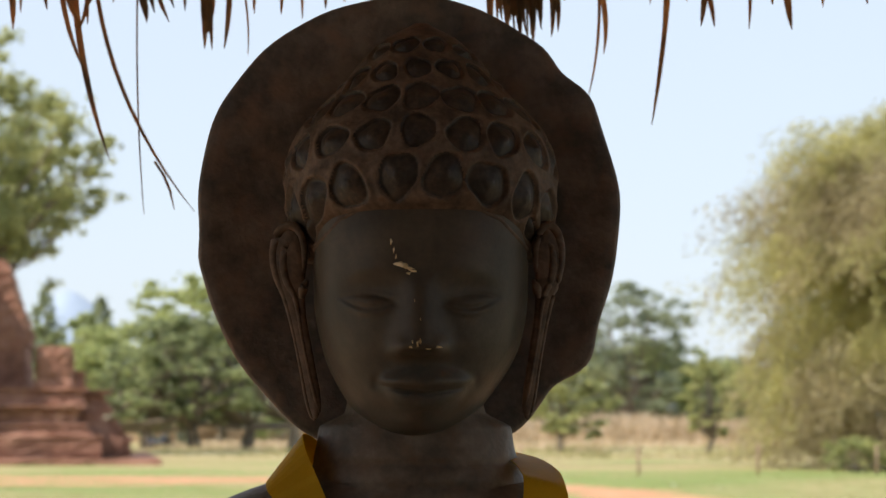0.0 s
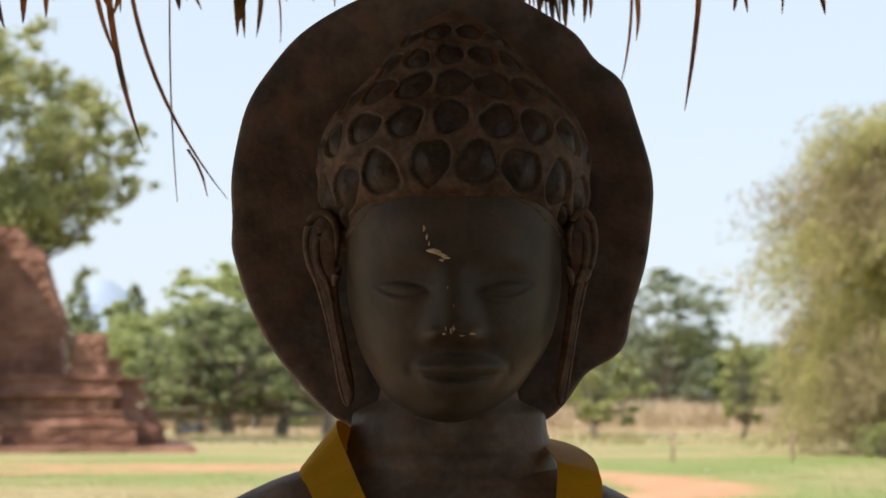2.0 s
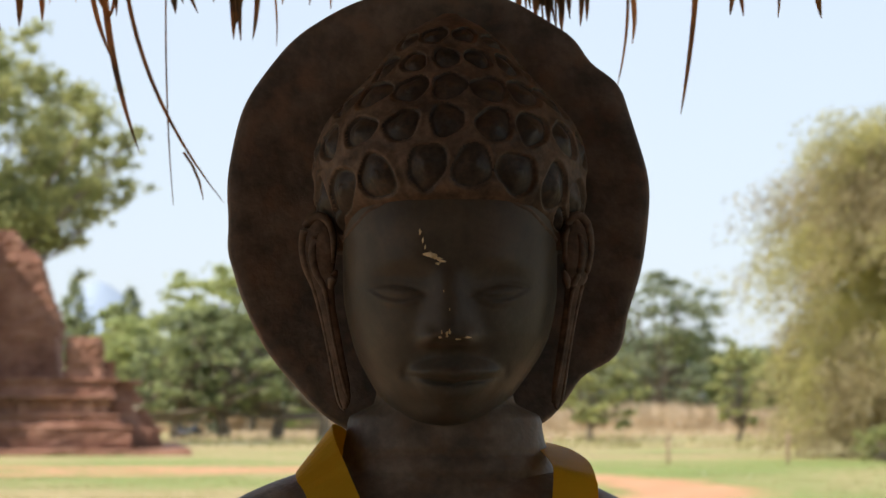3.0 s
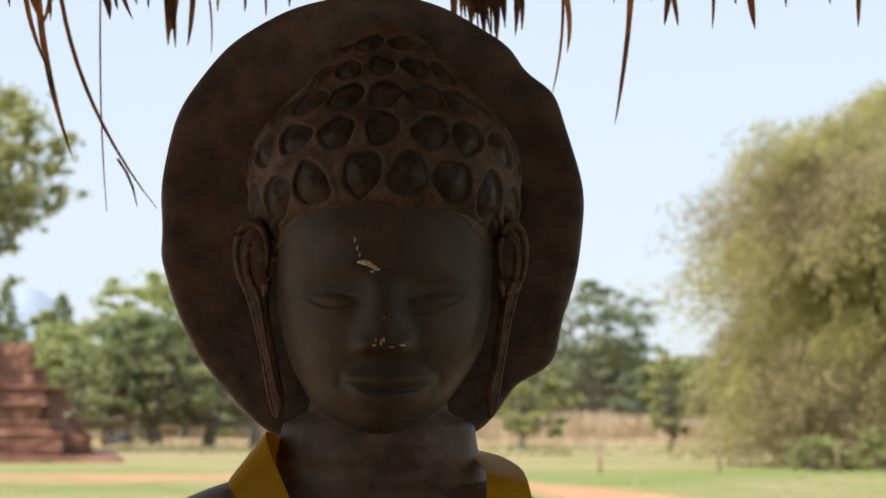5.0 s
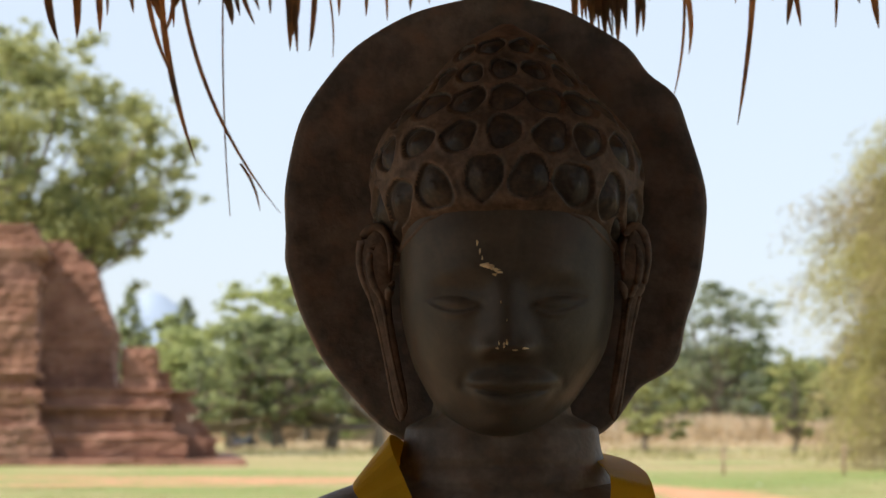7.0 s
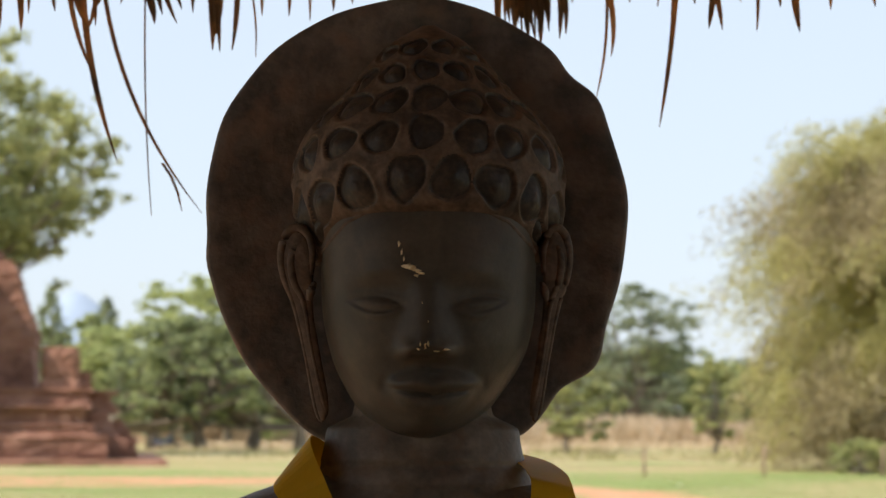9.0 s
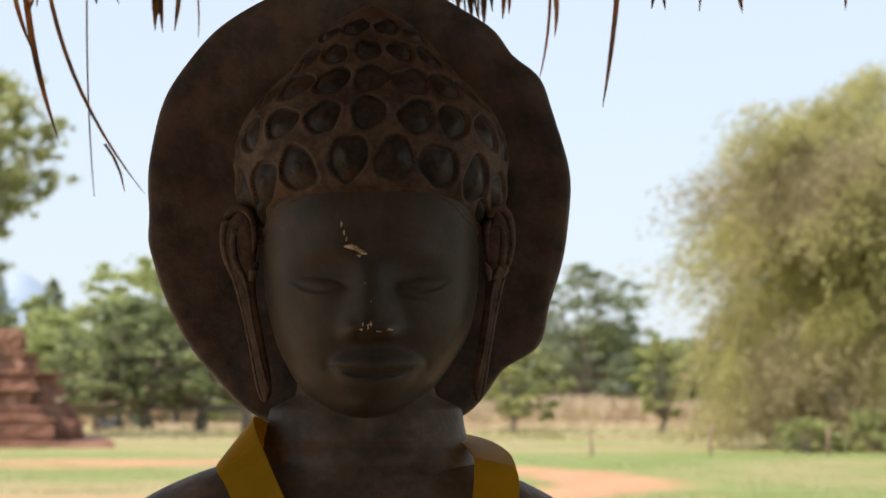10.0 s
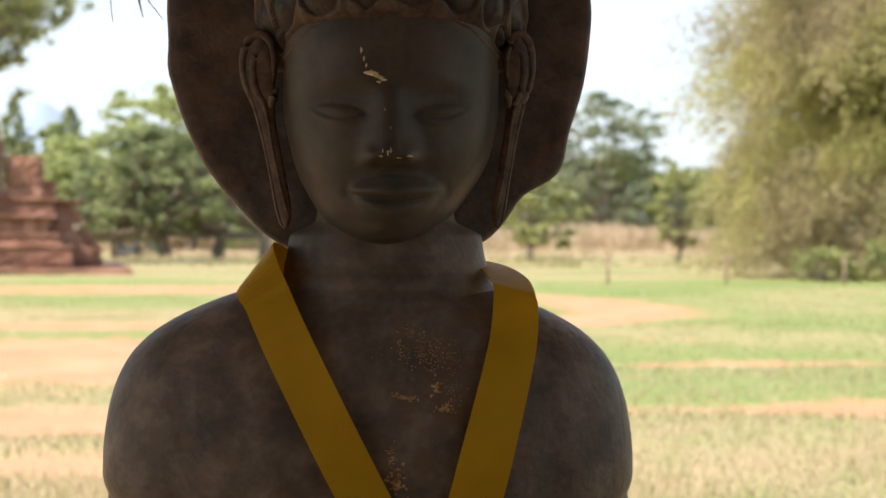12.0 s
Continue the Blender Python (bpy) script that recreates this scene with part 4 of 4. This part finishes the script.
tree("broadleaf_tree", 13.6, 248, 9.2, 12.0, LEAF_OLIVE, 12000, 0.26, "olive-green tree behind the dry grass belt", low=0.06, clumps=38, seed=64)
tree("small_tree", 14.2, 129, 5.2, 3.4, LEAF_OLIVE, 6000, 0.15, "small bushy green tree beyond the fence", "tree", low=0.2, clumps=22, seed=16, trunk_r=0.14)
tree("shrub", 13.4, 77.6, 1.25, 2.6, LEAF_OLIVE, 2500, 0.09, "low olive shrub at the bamboo's foot", "shrub", low=0.05, clumps=16, seed=17, trunk_r=0.04, group="shrubs by the bamboo")
tree("shrub", 15.6, 77.2, 1.5, 2.8, LEAF_OLIVE, 2500, 0.09, "low olive-green shrub at the bamboo's foot", "shrub", low=0.05, clumps=16, seed=18, trunk_r=0.04, group="shrubs by the bamboo")
tree("shrub", -17.3, 150, 3.0, 4.2, LEAF_PALE, 2500, 0.16, "dry pale shrub beside dark trees", "shrub", low=0.05, clumps=16, seed=19, trunk_r=0.06)


def tree_line():
    """Far woods along the horizon, their haze put into the leaf colour."""
    rnd, npr = random.Random(30), np.random.default_rng(30)
    cs = []
    for i in range(230):
        x = -170 + 340 * i / 230 + rnd.uniform(-1, 1)
        h = 5.5 + 3.0 * noise.noise((x * 0.05, 0, 3)) + rnd.uniform(-0.8, 0.8)
        for k in range(3):
            cs.append((x + rnd.uniform(-1.5, 1.5), 330 + rnd.uniform(-14, 14), h * (k + 0.4) / 3, rnd.uniform(1.4, 2.2)))
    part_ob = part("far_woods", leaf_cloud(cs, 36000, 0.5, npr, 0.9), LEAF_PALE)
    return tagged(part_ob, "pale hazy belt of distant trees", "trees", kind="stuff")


tree_line()


def hills():
    bm = bmesh.new()
    rings = []
    for j in range(9):
        v = j / 8
        ring = []
        for i in range(90):
            x = -900 + 1500 * i / 89
            h = 150 * gauss(x, -508, 80) + 60 * gauss(x, -400, 110) + 60 * gauss(x, -720, 160) + 14 * noise.noise((x * 0.01, 0, 5))
            prof = math.sin(math.pi * v) ** 0.8
            ring.append((x, 3000 + 500 * v, -5 + h * prof * (1 + 0.08 * noise.noise((x * 0.02, v * 4, 1)))))
        rings.append(ring)
    loft(bm, rings, closed=False, cap=False)
    # the blue of the air haze is put into the hill's colour
    m = material("haze_tinted_hill", [(0.3, (0.30, 0.38, 0.49)), (0.7, (0.33, 0.41, 0.52))], 0.004, 1.0, 0, 0, 0.05)
    return tagged(smooth(part("backdrop_hills", bm, m)), "distant hill on the horizon tinted pale blue for haze", "hill", kind="structure")


hills()


# ---- grasses ----
def blades(spots, mat, name, label, per, lean, width):
    """Grass: tufts of single blades; spots are (x, y, height)."""
    rnd = np.random.default_rng(len(spots))
    s = np.repeat(np.array(spots), per, axis=0)
    n = len(s)
    a = rnd.uniform(0, 2 * math.pi, n)
    w = width * (0.6 + 0.8 * rnd.random(n))
    h = s[:, 2] * (0.55 + 0.6 * rnd.random(n))
    base = np.stack([s[:, 0] + rnd.normal(0, 0.05, n) * per ** 0.5 * lean * 3, s[:, 1] + rnd.normal(0, 0.05, n) * per ** 0.5 * lean * 3, np.full(n, -0.03)], 1)
    side = np.stack([np.cos(a), np.sin(a), 0 * a], 1) * w[:, None]
    off = np.stack([np.cos(a + 1.3) * lean * h, np.sin(a + 1.3) * lean * h, h + 0.03], 1)
    v = np.stack([base - side, base + side, base + off * 0.6 + side * 0.6, base + off * np.array([1.15, 1.15, 1.0])], 1).reshape(-1, 3)
    return tagged(part(name, quads(name, v), mat), label, "grass", kind="stuff")


def grasses():
    rnd = random.Random(8)
    short, tall = [], []
    while len(short) < 22000:
        y = 12 + 62 * rnd.random() ** 1.4
        x = rnd.uniform(-1, 1) * (1.5 + y * 0.26)
        if rnd.random() > bareness(x, y) * 1.6:
            short.append((x, y, rnd.uniform(0.025, 0.07)))
    near = []
    while len(near) < 9000:
        y = 12.5 + 16 * rnd.random() ** 1.2
        x = rnd.uniform(-1, 1) * (1.2 + y * 0.24)
        if rnd.random() > bareness(x, y) * 1.25:
            near.append((x, y, rnd.uniform(0.04, 0.11)))
    blades(near, STRAW, "straw_grass", "thin dry straw blades in the near lawn", 4, 0.6, 0.004)
    blades(short, TURF, "lawn_grass", "short patchy green and straw lawn grass", 4, 0.5, 0.007)
    while len(tall) < 8000:
        y = 190 + 45 * rnd.random()
        x = rnd.uniform(-70, 70)
        if noise.noise((x * 0.15, y * 0.1, 6)) < -0.25:
            continue
        tall.append((x, y, rnd.uniform(1.4, 2.3) + 0.4 * noise.noise((x * 0.1, 0, 9))))
    low = []
    while len(low) < 5000:
        y = rnd.uniform(135, 192)
        x = rnd.uniform(-50, 55)
        if noise.noise((x * 0.12, y * 0.08, 12)) > -0.1:
            low.append((x, y, rnd.uniform(0.2, 0.5)))
    blades(low, STRAW, "stubble_grass", "thin low dry grass beyond the fence", 5, 0.6, 0.03)
    blades(tall, STRAW, "dry_grass", "belt of tall dry straw-coloured grass", 9, 0.5, 0.04)
    scrub = []
    while len(scrub) < 2600:
        y = rnd.uniform(100, 150)
        x = rnd.uniform(-50, 50)
        if noise.noise((x * 0.2, y * 0.12, 3)) > 0.1:
            scrub.append((x, y, rnd.uniform(0.15, 0.4)))
    blades(scrub, TURF, "rough_grass", "rough grass tufts beyond the fence", 4, 0.5, 0.03)


grasses()


# ---- fence ----
def fence():
    t = thing("wire_fence", (0, 73.5, 0), "low post and wire fence across the lawn", "fence")
    rnd = random.Random(2)
    for i in range(-1, 9):
        x = 6.0 + 3.65 * i
        bm = bmesh.new()
        h, lean = rnd.uniform(0.84, 0.94), rnd.uniform(-0.03, 0.03)
        tube(bm, [(x, 0, -0.1), (x + lean * 0.5, 0, h * 0.5), (x + lean, 0, h), (x + lean, 0, h + 0.015)], [0.045, 0.042, 0.04, 0.025], 8)
        smooth(part("post", bm, POST, t))
    for z in (0.30, 0.55, 0.78):
        bm = bmesh.new()
        tube(bm, [(6.0 + 3.65 * (-1 + k * 0.5), 0.06, z - (0.03 if k % 2 else 0)) for k in range(19)], 0.006, 4)
        part("wire", bm, WOOD, t)
    return t


fence()


# ---- ribbon over the statue's shoulders ----
def ribbon():
    path = []
    for k in range(13):
        z = -42 + (42 - 7.0) * k / 12
        x = 5.2 - 0.51 * (z + 42)
        path.append(((x, chest_y(x, z) - 0.8 - 0.5 * max(0, (z + 16) / 9), z), (0.89, 0.0, 0.455), 2.5))
    path += [((-13.7, 7.6, -5.0), (0.74, 0.06, 0.67), 2.75), ((-14.0, 9.8, -3.7), (0.62, 0.08, 0.78), 2.9), ((-13.5, 13.0, -3.5), (0.6, 0.1, 0.78), 2.8), ((-11.3, 18.0, -4.3), (0.6, 0.3, 0.7), 2.4), ((-6.0, 23.0, -5.5), (0.3, 0.5, 0.8), 2.4)]
    path += [((3.0, 24.0, -5.0), (0.0, 0.3, 0.95), 2.4), ((7.6, 21.0, -3.7), (0.55, 0.6, 0.25), 2.3), ((10.4, 16.0, -3.6), (0.86, 0.45, -0.08), 2.25), ((12.0, 10.5, -4.6), (0.97, 0.12, -0.14), 2.25), ((12.5, 7.4, -5.4), (0.98, 0.02, -0.2), 2.25), ((12.7, 5.4, -6.1), (0.97, 0.0, -0.26), 2.25), ((12.8, 4.6, -7.4), (0.98, 0.0, -0.16), 2.3)]
    for k in range(1, 12):
        z = -7.4 - 34.6 * k / 11
        x = soft(z, [-7.4, -10.9, -16.7, -27.0, -42.0], [12.8, 12.65, 11.2, 8.5, 4.5], 1.5)
        y = min(chest_y(x + 2.3, z), chest_y(x - 2.3, z), 5.2) - 0.9
        path.append(((x, y, z), (0.97, 0.03, -0.12 - 0.1 * min(1, k / 4)), 2.35 + 0.3 * min(1, k / 5)))
    fine = []
    for i in range(len(path) - 1):
        q = [path[max(0, min(len(path) - 1, i + k))] for k in (-1, 0, 1, 2)]
        v = [np.array([*c, *w, h]) for c, w, h in q]
        for u in (0.0, 0.25, 0.5, 0.75):
            g = 0.5 * (2 * v[1] + (v[2] - v[0]) * u + (2 * v[0] - 5 * v[1] + 4 * v[2] - v[3]) * u * u + (3 * v[1] - v[0] - 3 * v[2] + v[3]) * u ** 3)
            fine.append((tuple(g[:3]), tuple(g[3:6]), g[6]))
    path = fine + [path[-1]]
    bm = bmesh.new()
    rings = []
    for i, (c, w, half) in enumerate(path):
        c, w = Vector(c), Vector(w).normalized()
        d = (Vector(path[min(i + 1, len(path) - 1)][0]) - Vector(path[max(i - 1, 0)][0])).normalized()
        nrm = d.cross(w).normalized() * 0.05
        rings.append([(c + w * half * u + nrm * s) * 0.01 for s, us in ((1, (-1, -0.5, 0, 0.5, 1)), (-1, (1, 0.5, 0, -0.5, -1))) for u in us])
    loft(bm, rings)
    bmesh.ops.recalc_face_normals(bm, faces=bm.faces)
    ob = part("ribbon_sash", bm, RIBBON)
    ob.location = (AXIS, FACE_Y, EYE)
    return tagged(ob, "wide yellow satin ribbon looped over the statue's shoulders", "ribbon")


ribbon()


# ---- shelter ----
def thatch_strand(bm, path, width, rnd):
    """A dry leaf strip, folded along its middle, that tapers to its tip."""
    rings = []
    n = len(path)
    tw = rnd.uniform(-0.6, 0.6)
    for i, p in enumerate(path):
        p = Vector(p)
        w = width * (1 - (i / (n - 1)) ** 4) + 0.0005
        a = tw * i / n
        sd = Vector((math.cos(a), math.sin(a), 0))
        fw = Vector((-math.sin(a), math.cos(a), 0))
        rings.append([p - sd * w, p + fw * w * 0.45, p + sd * w, p + fw * (w * 0.45 + 0.0007)])
    loft(bm, rings)


def shelter():
    t = thing("thatched_shelter", (0, 0, 0), "open palm-thatched shelter on timber posts over the statue", "shelter")
    rnd = random.Random(21)
    x0, x1, y0, y1, eave, ridge_y, ridge = -2.6, 2.6, -2.2, 3.4, 2.25, 0.6, 3.7
    for x in (-2.2, 2.2):
        for y in (-1.9, 3.1):
            bm = bmesh.new()
            tube(bm, [(x, y, -0.1), (x + 0.01, y, 1.2), (x, y, 2.34)], [0.075, 0.07, 0.065], 12)
            smooth(part("post", bm, WOOD, t))
    for y in (-1.9, 3.1):
        bm = bmesh.new()
        tube(bm, [(x0, y, 2.39), (0, y, 2.40), (x1, y, 2.39)], 0.05, 10)
        smooth(part("beam", bm, WOOD, t))
    for x in (-2.2, 2.2):
        bm = bmesh.new()
        tube(bm, [(x, ridge_y, 2.4), (x, ridge_y, 3.6)], 0.05, 10)
        smooth(part("king_post", bm, WOOD, t))
        bm = bmesh.new()
        tube(bm, [(x, y0 + 0.2, 2.36), (x, y1 - 0.2, 2.36)], 0.05, 10)
        smooth(part("tie_beam", bm, WOOD, t))
    bm = bmesh.new()
    tube(bm, [(x0, ridge_y, ridge - 0.1), (x1, ridge_y, ridge - 0.1)], 0.05, 10)
    smooth(part("ridge_pole", bm, WOOD, t))
    for sgn, yy in ((1, y1), (-1, y0)):
        for i in range(7):
            x = x0 + 0.2 + (x1 - x0 - 0.4) * i / 6
            bm = bmesh.new()
            tube(bm, [(x, ridge_y, ridge - 0.12), (x, yy - sgn * 0.1, eave + 0.10)], 0.025, 8)
            smooth(part("rafter", bm, WOOD, t))
        # the sheet of thatch and its overlapping rows
        bm = bmesh.new()
        rows = 12
        for k in range(rows):
            u0, u1 = k / rows, (k + 1.35) / rows
            za, zb = ridge + (eave - ridge) * u0, ridge + (eave - ridge) * min(u1, 1.0)
            ya, yb = ridge_y + (yy - ridge_y) * u0, ridge_y + (yy - ridge_y) * min(u1, 1.0)
            rings = []
            for i in range(41):
                x = x0 + (x1 - x0) * i / 40
                j = rnd.uniform(-0.012, 0.012)
                rings.append([(x, ya, za + j), (x, yb, zb + 0.055 + j), (x, yb, zb + 0.03 + j), (x, ya, za - 0.02 + j)])
            loft(bm, rings)
        part("thatch", bm, THATCH, t)
        # loose leaf strips that cover the rows
        bm = bmesh.new()
        for i in range(1100):
            u = rnd.uniform(0.0, 0.93)
            v = min(1.0, u + rnd.uniform(0.07, 0.15))
            x = rnd.uniform(x0 + 0.02, x1 - 0.02)
            a = Vector((x, ridge_y + (yy - ridge_y) * u, ridge + (eave - ridge) * u + 0.045))
            e = Vector((x + rnd.uniform(-0.05, 0.05), ridge_y + (yy - ridge_y) * v, ridge + (eave - ridge) * v + rnd.uniform(0.06, 0.085)))
            thatch_strand(bm, [a, a.lerp(e, 0.4), a.lerp(e, 0.75), e], rnd.uniform(0.008, 0.02), rnd)
        tagged(part("thatch_leaves", bm, THATCH, t), kind="stuff")
    # unseen boarded back and side walls, added to keep front light off the statue
    for i in range(22):
        x = -2.2 + 4.4 * i / 22
        bm = bmesh.new()
        box(bm, x + 0.004, x + 0.196, -2.02, -1.995, 0.02 + rnd.uniform(0, 0.03), 2.34, 0.003)
        part("added_shade_board", bm, WOOD, t)
    for x in (-2.2, 2.2):
        for i in range(12):
            y = -1.98 + 0.2 * i
            bm = bmesh.new()
            box(bm, x - 0.0125, x + 0.0125, y + 0.004, y + 0.196, 0.02 + rnd.uniform(0, 0.03), 2.30, 0.003)
            part("added_shade_board", bm, WOOD, t)
    # fringe of torn leaf ends along the eaves
    bm = bmesh.new()
    for i in range(520):
        x = rnd.uniform(x0, x1)
        sgn, yy = ((1, y1), (-1, y0))[i % 2]
        drop = rnd.uniform(0.02, 0.05) if abs(x) < 1.0 and sgn > 0 else rnd.uniform(0.03, 0.16)
        a = Vector((x, yy - sgn * rnd.uniform(0.0, 0.06), eave + 0.04))
        e = a + Vector((rnd.uniform(-0.03, 0.03), sgn * rnd.uniform(-0.01, 0.03), -drop))
        thatch_strand(bm, bezier(a, a.lerp(e, 0.5) + Vector((rnd.uniform(-0.02, 0.02), 0, 0)), e, 4), rnd.uniform(0.003, 0.008), rnd)
    tagged(part("fringe", bm, THATCH, t), kind="stuff")
    return t


shelter()


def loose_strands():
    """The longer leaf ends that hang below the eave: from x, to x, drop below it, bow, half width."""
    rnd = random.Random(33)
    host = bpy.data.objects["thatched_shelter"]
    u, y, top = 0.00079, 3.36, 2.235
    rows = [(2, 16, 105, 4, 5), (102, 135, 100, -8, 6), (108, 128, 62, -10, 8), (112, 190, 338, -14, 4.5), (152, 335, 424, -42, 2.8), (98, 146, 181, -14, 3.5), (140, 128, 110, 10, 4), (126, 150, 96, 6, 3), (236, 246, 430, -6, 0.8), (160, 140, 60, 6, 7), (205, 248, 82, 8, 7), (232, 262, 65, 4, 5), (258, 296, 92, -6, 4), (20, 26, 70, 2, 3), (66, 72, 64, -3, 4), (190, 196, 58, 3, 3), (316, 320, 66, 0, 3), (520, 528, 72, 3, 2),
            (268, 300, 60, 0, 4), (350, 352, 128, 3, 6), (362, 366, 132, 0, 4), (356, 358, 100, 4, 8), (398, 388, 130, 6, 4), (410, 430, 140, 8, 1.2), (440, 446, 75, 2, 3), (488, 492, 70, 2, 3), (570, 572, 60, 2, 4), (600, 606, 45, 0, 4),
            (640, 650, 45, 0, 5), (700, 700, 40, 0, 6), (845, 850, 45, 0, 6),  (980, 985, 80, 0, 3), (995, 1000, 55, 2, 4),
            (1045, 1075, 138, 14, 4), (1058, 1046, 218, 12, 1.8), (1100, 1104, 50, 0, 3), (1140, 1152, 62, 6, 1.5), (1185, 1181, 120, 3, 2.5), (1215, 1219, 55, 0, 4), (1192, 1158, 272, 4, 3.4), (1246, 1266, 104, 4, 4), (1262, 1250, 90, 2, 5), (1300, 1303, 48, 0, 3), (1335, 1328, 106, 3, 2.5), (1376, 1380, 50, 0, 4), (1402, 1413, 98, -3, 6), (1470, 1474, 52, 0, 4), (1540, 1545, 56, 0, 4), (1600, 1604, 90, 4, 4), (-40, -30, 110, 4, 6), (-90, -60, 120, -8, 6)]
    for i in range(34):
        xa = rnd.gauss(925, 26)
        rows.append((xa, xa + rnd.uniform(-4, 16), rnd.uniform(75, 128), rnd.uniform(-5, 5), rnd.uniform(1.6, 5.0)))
    for xa, xb, drop, bow, half in rows:
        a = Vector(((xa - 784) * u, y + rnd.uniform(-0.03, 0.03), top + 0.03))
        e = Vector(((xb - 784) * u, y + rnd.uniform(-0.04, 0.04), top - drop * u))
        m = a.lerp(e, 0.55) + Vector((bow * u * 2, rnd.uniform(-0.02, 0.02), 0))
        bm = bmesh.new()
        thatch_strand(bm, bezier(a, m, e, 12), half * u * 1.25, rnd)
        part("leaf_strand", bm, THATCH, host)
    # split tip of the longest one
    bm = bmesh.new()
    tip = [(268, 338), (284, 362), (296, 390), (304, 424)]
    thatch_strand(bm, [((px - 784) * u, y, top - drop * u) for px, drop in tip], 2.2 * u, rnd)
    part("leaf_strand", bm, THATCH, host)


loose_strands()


# ---- flag, bike and litter ----
def flag():
    """Five-striped cloth flag, hung from the eave beam and blown up under the roof."""
    t = thing("striped_flag", (-0.95, 3.1, 2.39), "striped blue, yellow, red, white and orange cloth flag", "flag")
    cols = (("blue_stripe", (0.03, 0.06, 0.25)), ("yellow_stripe", (0.70, 0.48, 0.03)), ("red_stripe", (0.50, 0.02, 0.03)), ("white_stripe", (0.72, 0.66, 0.58)), ("orange_stripe", (0.75, 0.20, 0.03)))
    for k, (name, c) in enumerate(cols):
        m = material(name.replace("stripe", "cloth"), [(0.3, tuple(v * 0.85 for v in c)), (0.7, c)], 20, 0.8, 0, 0.2, 500, 0.0005, translucent=0.35)
        bm = bmesh.new()
        rings = []
        for i in range(9):
            u = (k + i / 8) / 5
            rings.append([(0.62 * u + 0.01 * math.sin(v * 5), 0.06 + off + 0.02 * math.sin(u * 9 + v * 3), -0.055 - v * 0.12 + 0.03 * u) for off, vs in ((0, (0, 0.25, 0.5, 0.75, 1)), (0.001, (1, 0.75, 0.5, 0.25, 0))) for v in vs])
        loft(bm, rings)
        smooth(part(name, bm, m, t))
    return t


flag()


def motorbike():
    """Small dark motorbike parked under the trees, far off."""
    t = thing("motorbike", (-16.6, 139.5, 0), "dark motorbike parked in shade under trees", "motorbike")
    dark = material("dark_blue_paint", [(0.3, (0.02, 0.025, 0.05)), (0.7, (0.04, 0.05, 0.09))], 8, 0.4, 0, 0.05, 40)
    rubber = material("black_rubber", [(0.3, (0.015, 0.015, 0.016)), (0.7, (0.03, 0.03, 0.03))], 10, 0.85, 0, 0.1, 80)
    for x in (-0.62, 0.62):
        bm = bmesh.new()
        ring = [(x + 0.27 * math.cos(2 * math.pi * i / 24), 0, 0.31 + 0.27 * math.sin(2 * math.pi * i / 24)) for i in range(25)]
        tube(bm, ring, 0.045, 8)
        wheel = smooth(part("wheel", bm, rubber, t))
        bm = bmesh.new()
        for i in range(6):
            a = math.pi * i / 6
            tube(bm, [(x + 0.25 * math.cos(a), 0, 0.31 + 0.25 * math.sin(a)), (x - 0.25 * math.cos(a), 0, 0.31 - 0.25 * math.sin(a))], 0.008, 5)
        part("spokes", bm, WOOD, wheel)
    bm = bmesh.new()
    tube(bm, [(-0.7, 0, 0.78), (-0.3, 0, 0.76), (0.1, 0, 0.72)], [0.09, 0.12, 0.07], 10)
    smooth(part("seat", bm, rubber, t))
    bm = bmesh.new()
    tube(bm, [(-0.55, 0, 0.5), (-0.1, 0, 0.42), (0.25, 0, 0.5), (0.45, 0, 0.85)], [0.12, 0.16, 0.12, 0.1], 10)
    smooth(part("body", bm, dark, t))
    bm = bmesh.new()
    tube(bm, [(0.62, 0, 0.31), (0.5, 0, 0.7), (0.42, 0, 1.0)], 0.035, 8)
    smooth(part("fork", bm, dark, t))
    bm = bmesh.new()
    tube(bm, [(0.34, -0.33, 1.04), (0.42, -0.1, 1.02), (0.42, 0.1, 1.02), (0.34, 0.33, 1.04)], 0.02, 8)
    smooth(part("handlebar", bm, rubber, t))
    return t


motorbike()


def litter():
    rnd = random.Random(14)
    paper = material("pale_paper", [(0.3, (0.60, 0.58, 0.54)), (0.7, (0.78, 0.76, 0.72))], 30, 0.9, 0, 0.3, 200, 0.002)
    for x, y, w in ((4.05, 36.2, 0.10), (6.0, 62.5, 0.16), (6.9, 60.0, 0.13), (-2.9, 21.2, 0.06), (3.9, 35.6, 0.07), (-7.6, 138, 0.5)):
        bm = bmesh.new()
        rings = []
        for j in range(4):
            rings.append([(w * (i / 4 - 0.5) + rnd.uniform(-0.1, 0.1) * w, w * (j / 3 - 0.5) + rnd.uniform(-0.1, 0.1) * w, w * rnd.uniform(0.12, 0.45)) for i in range(5)])
        loft(bm, rings, closed=False, cap=False)
        bmesh.ops.solidify(bm, geom=list(bm.faces), thickness=w * 0.12)
        low = min(v.co.z for v in bm.verts)
        for v in bm.verts:
            v.co.z -= low
        o = part("paper_scrap", bm, paper)
        o.location = (x, y, -0.02)
        tagged(o, "crumpled pale paper scrap on the lawn", "litter", "scraps on the lawn")


litter()
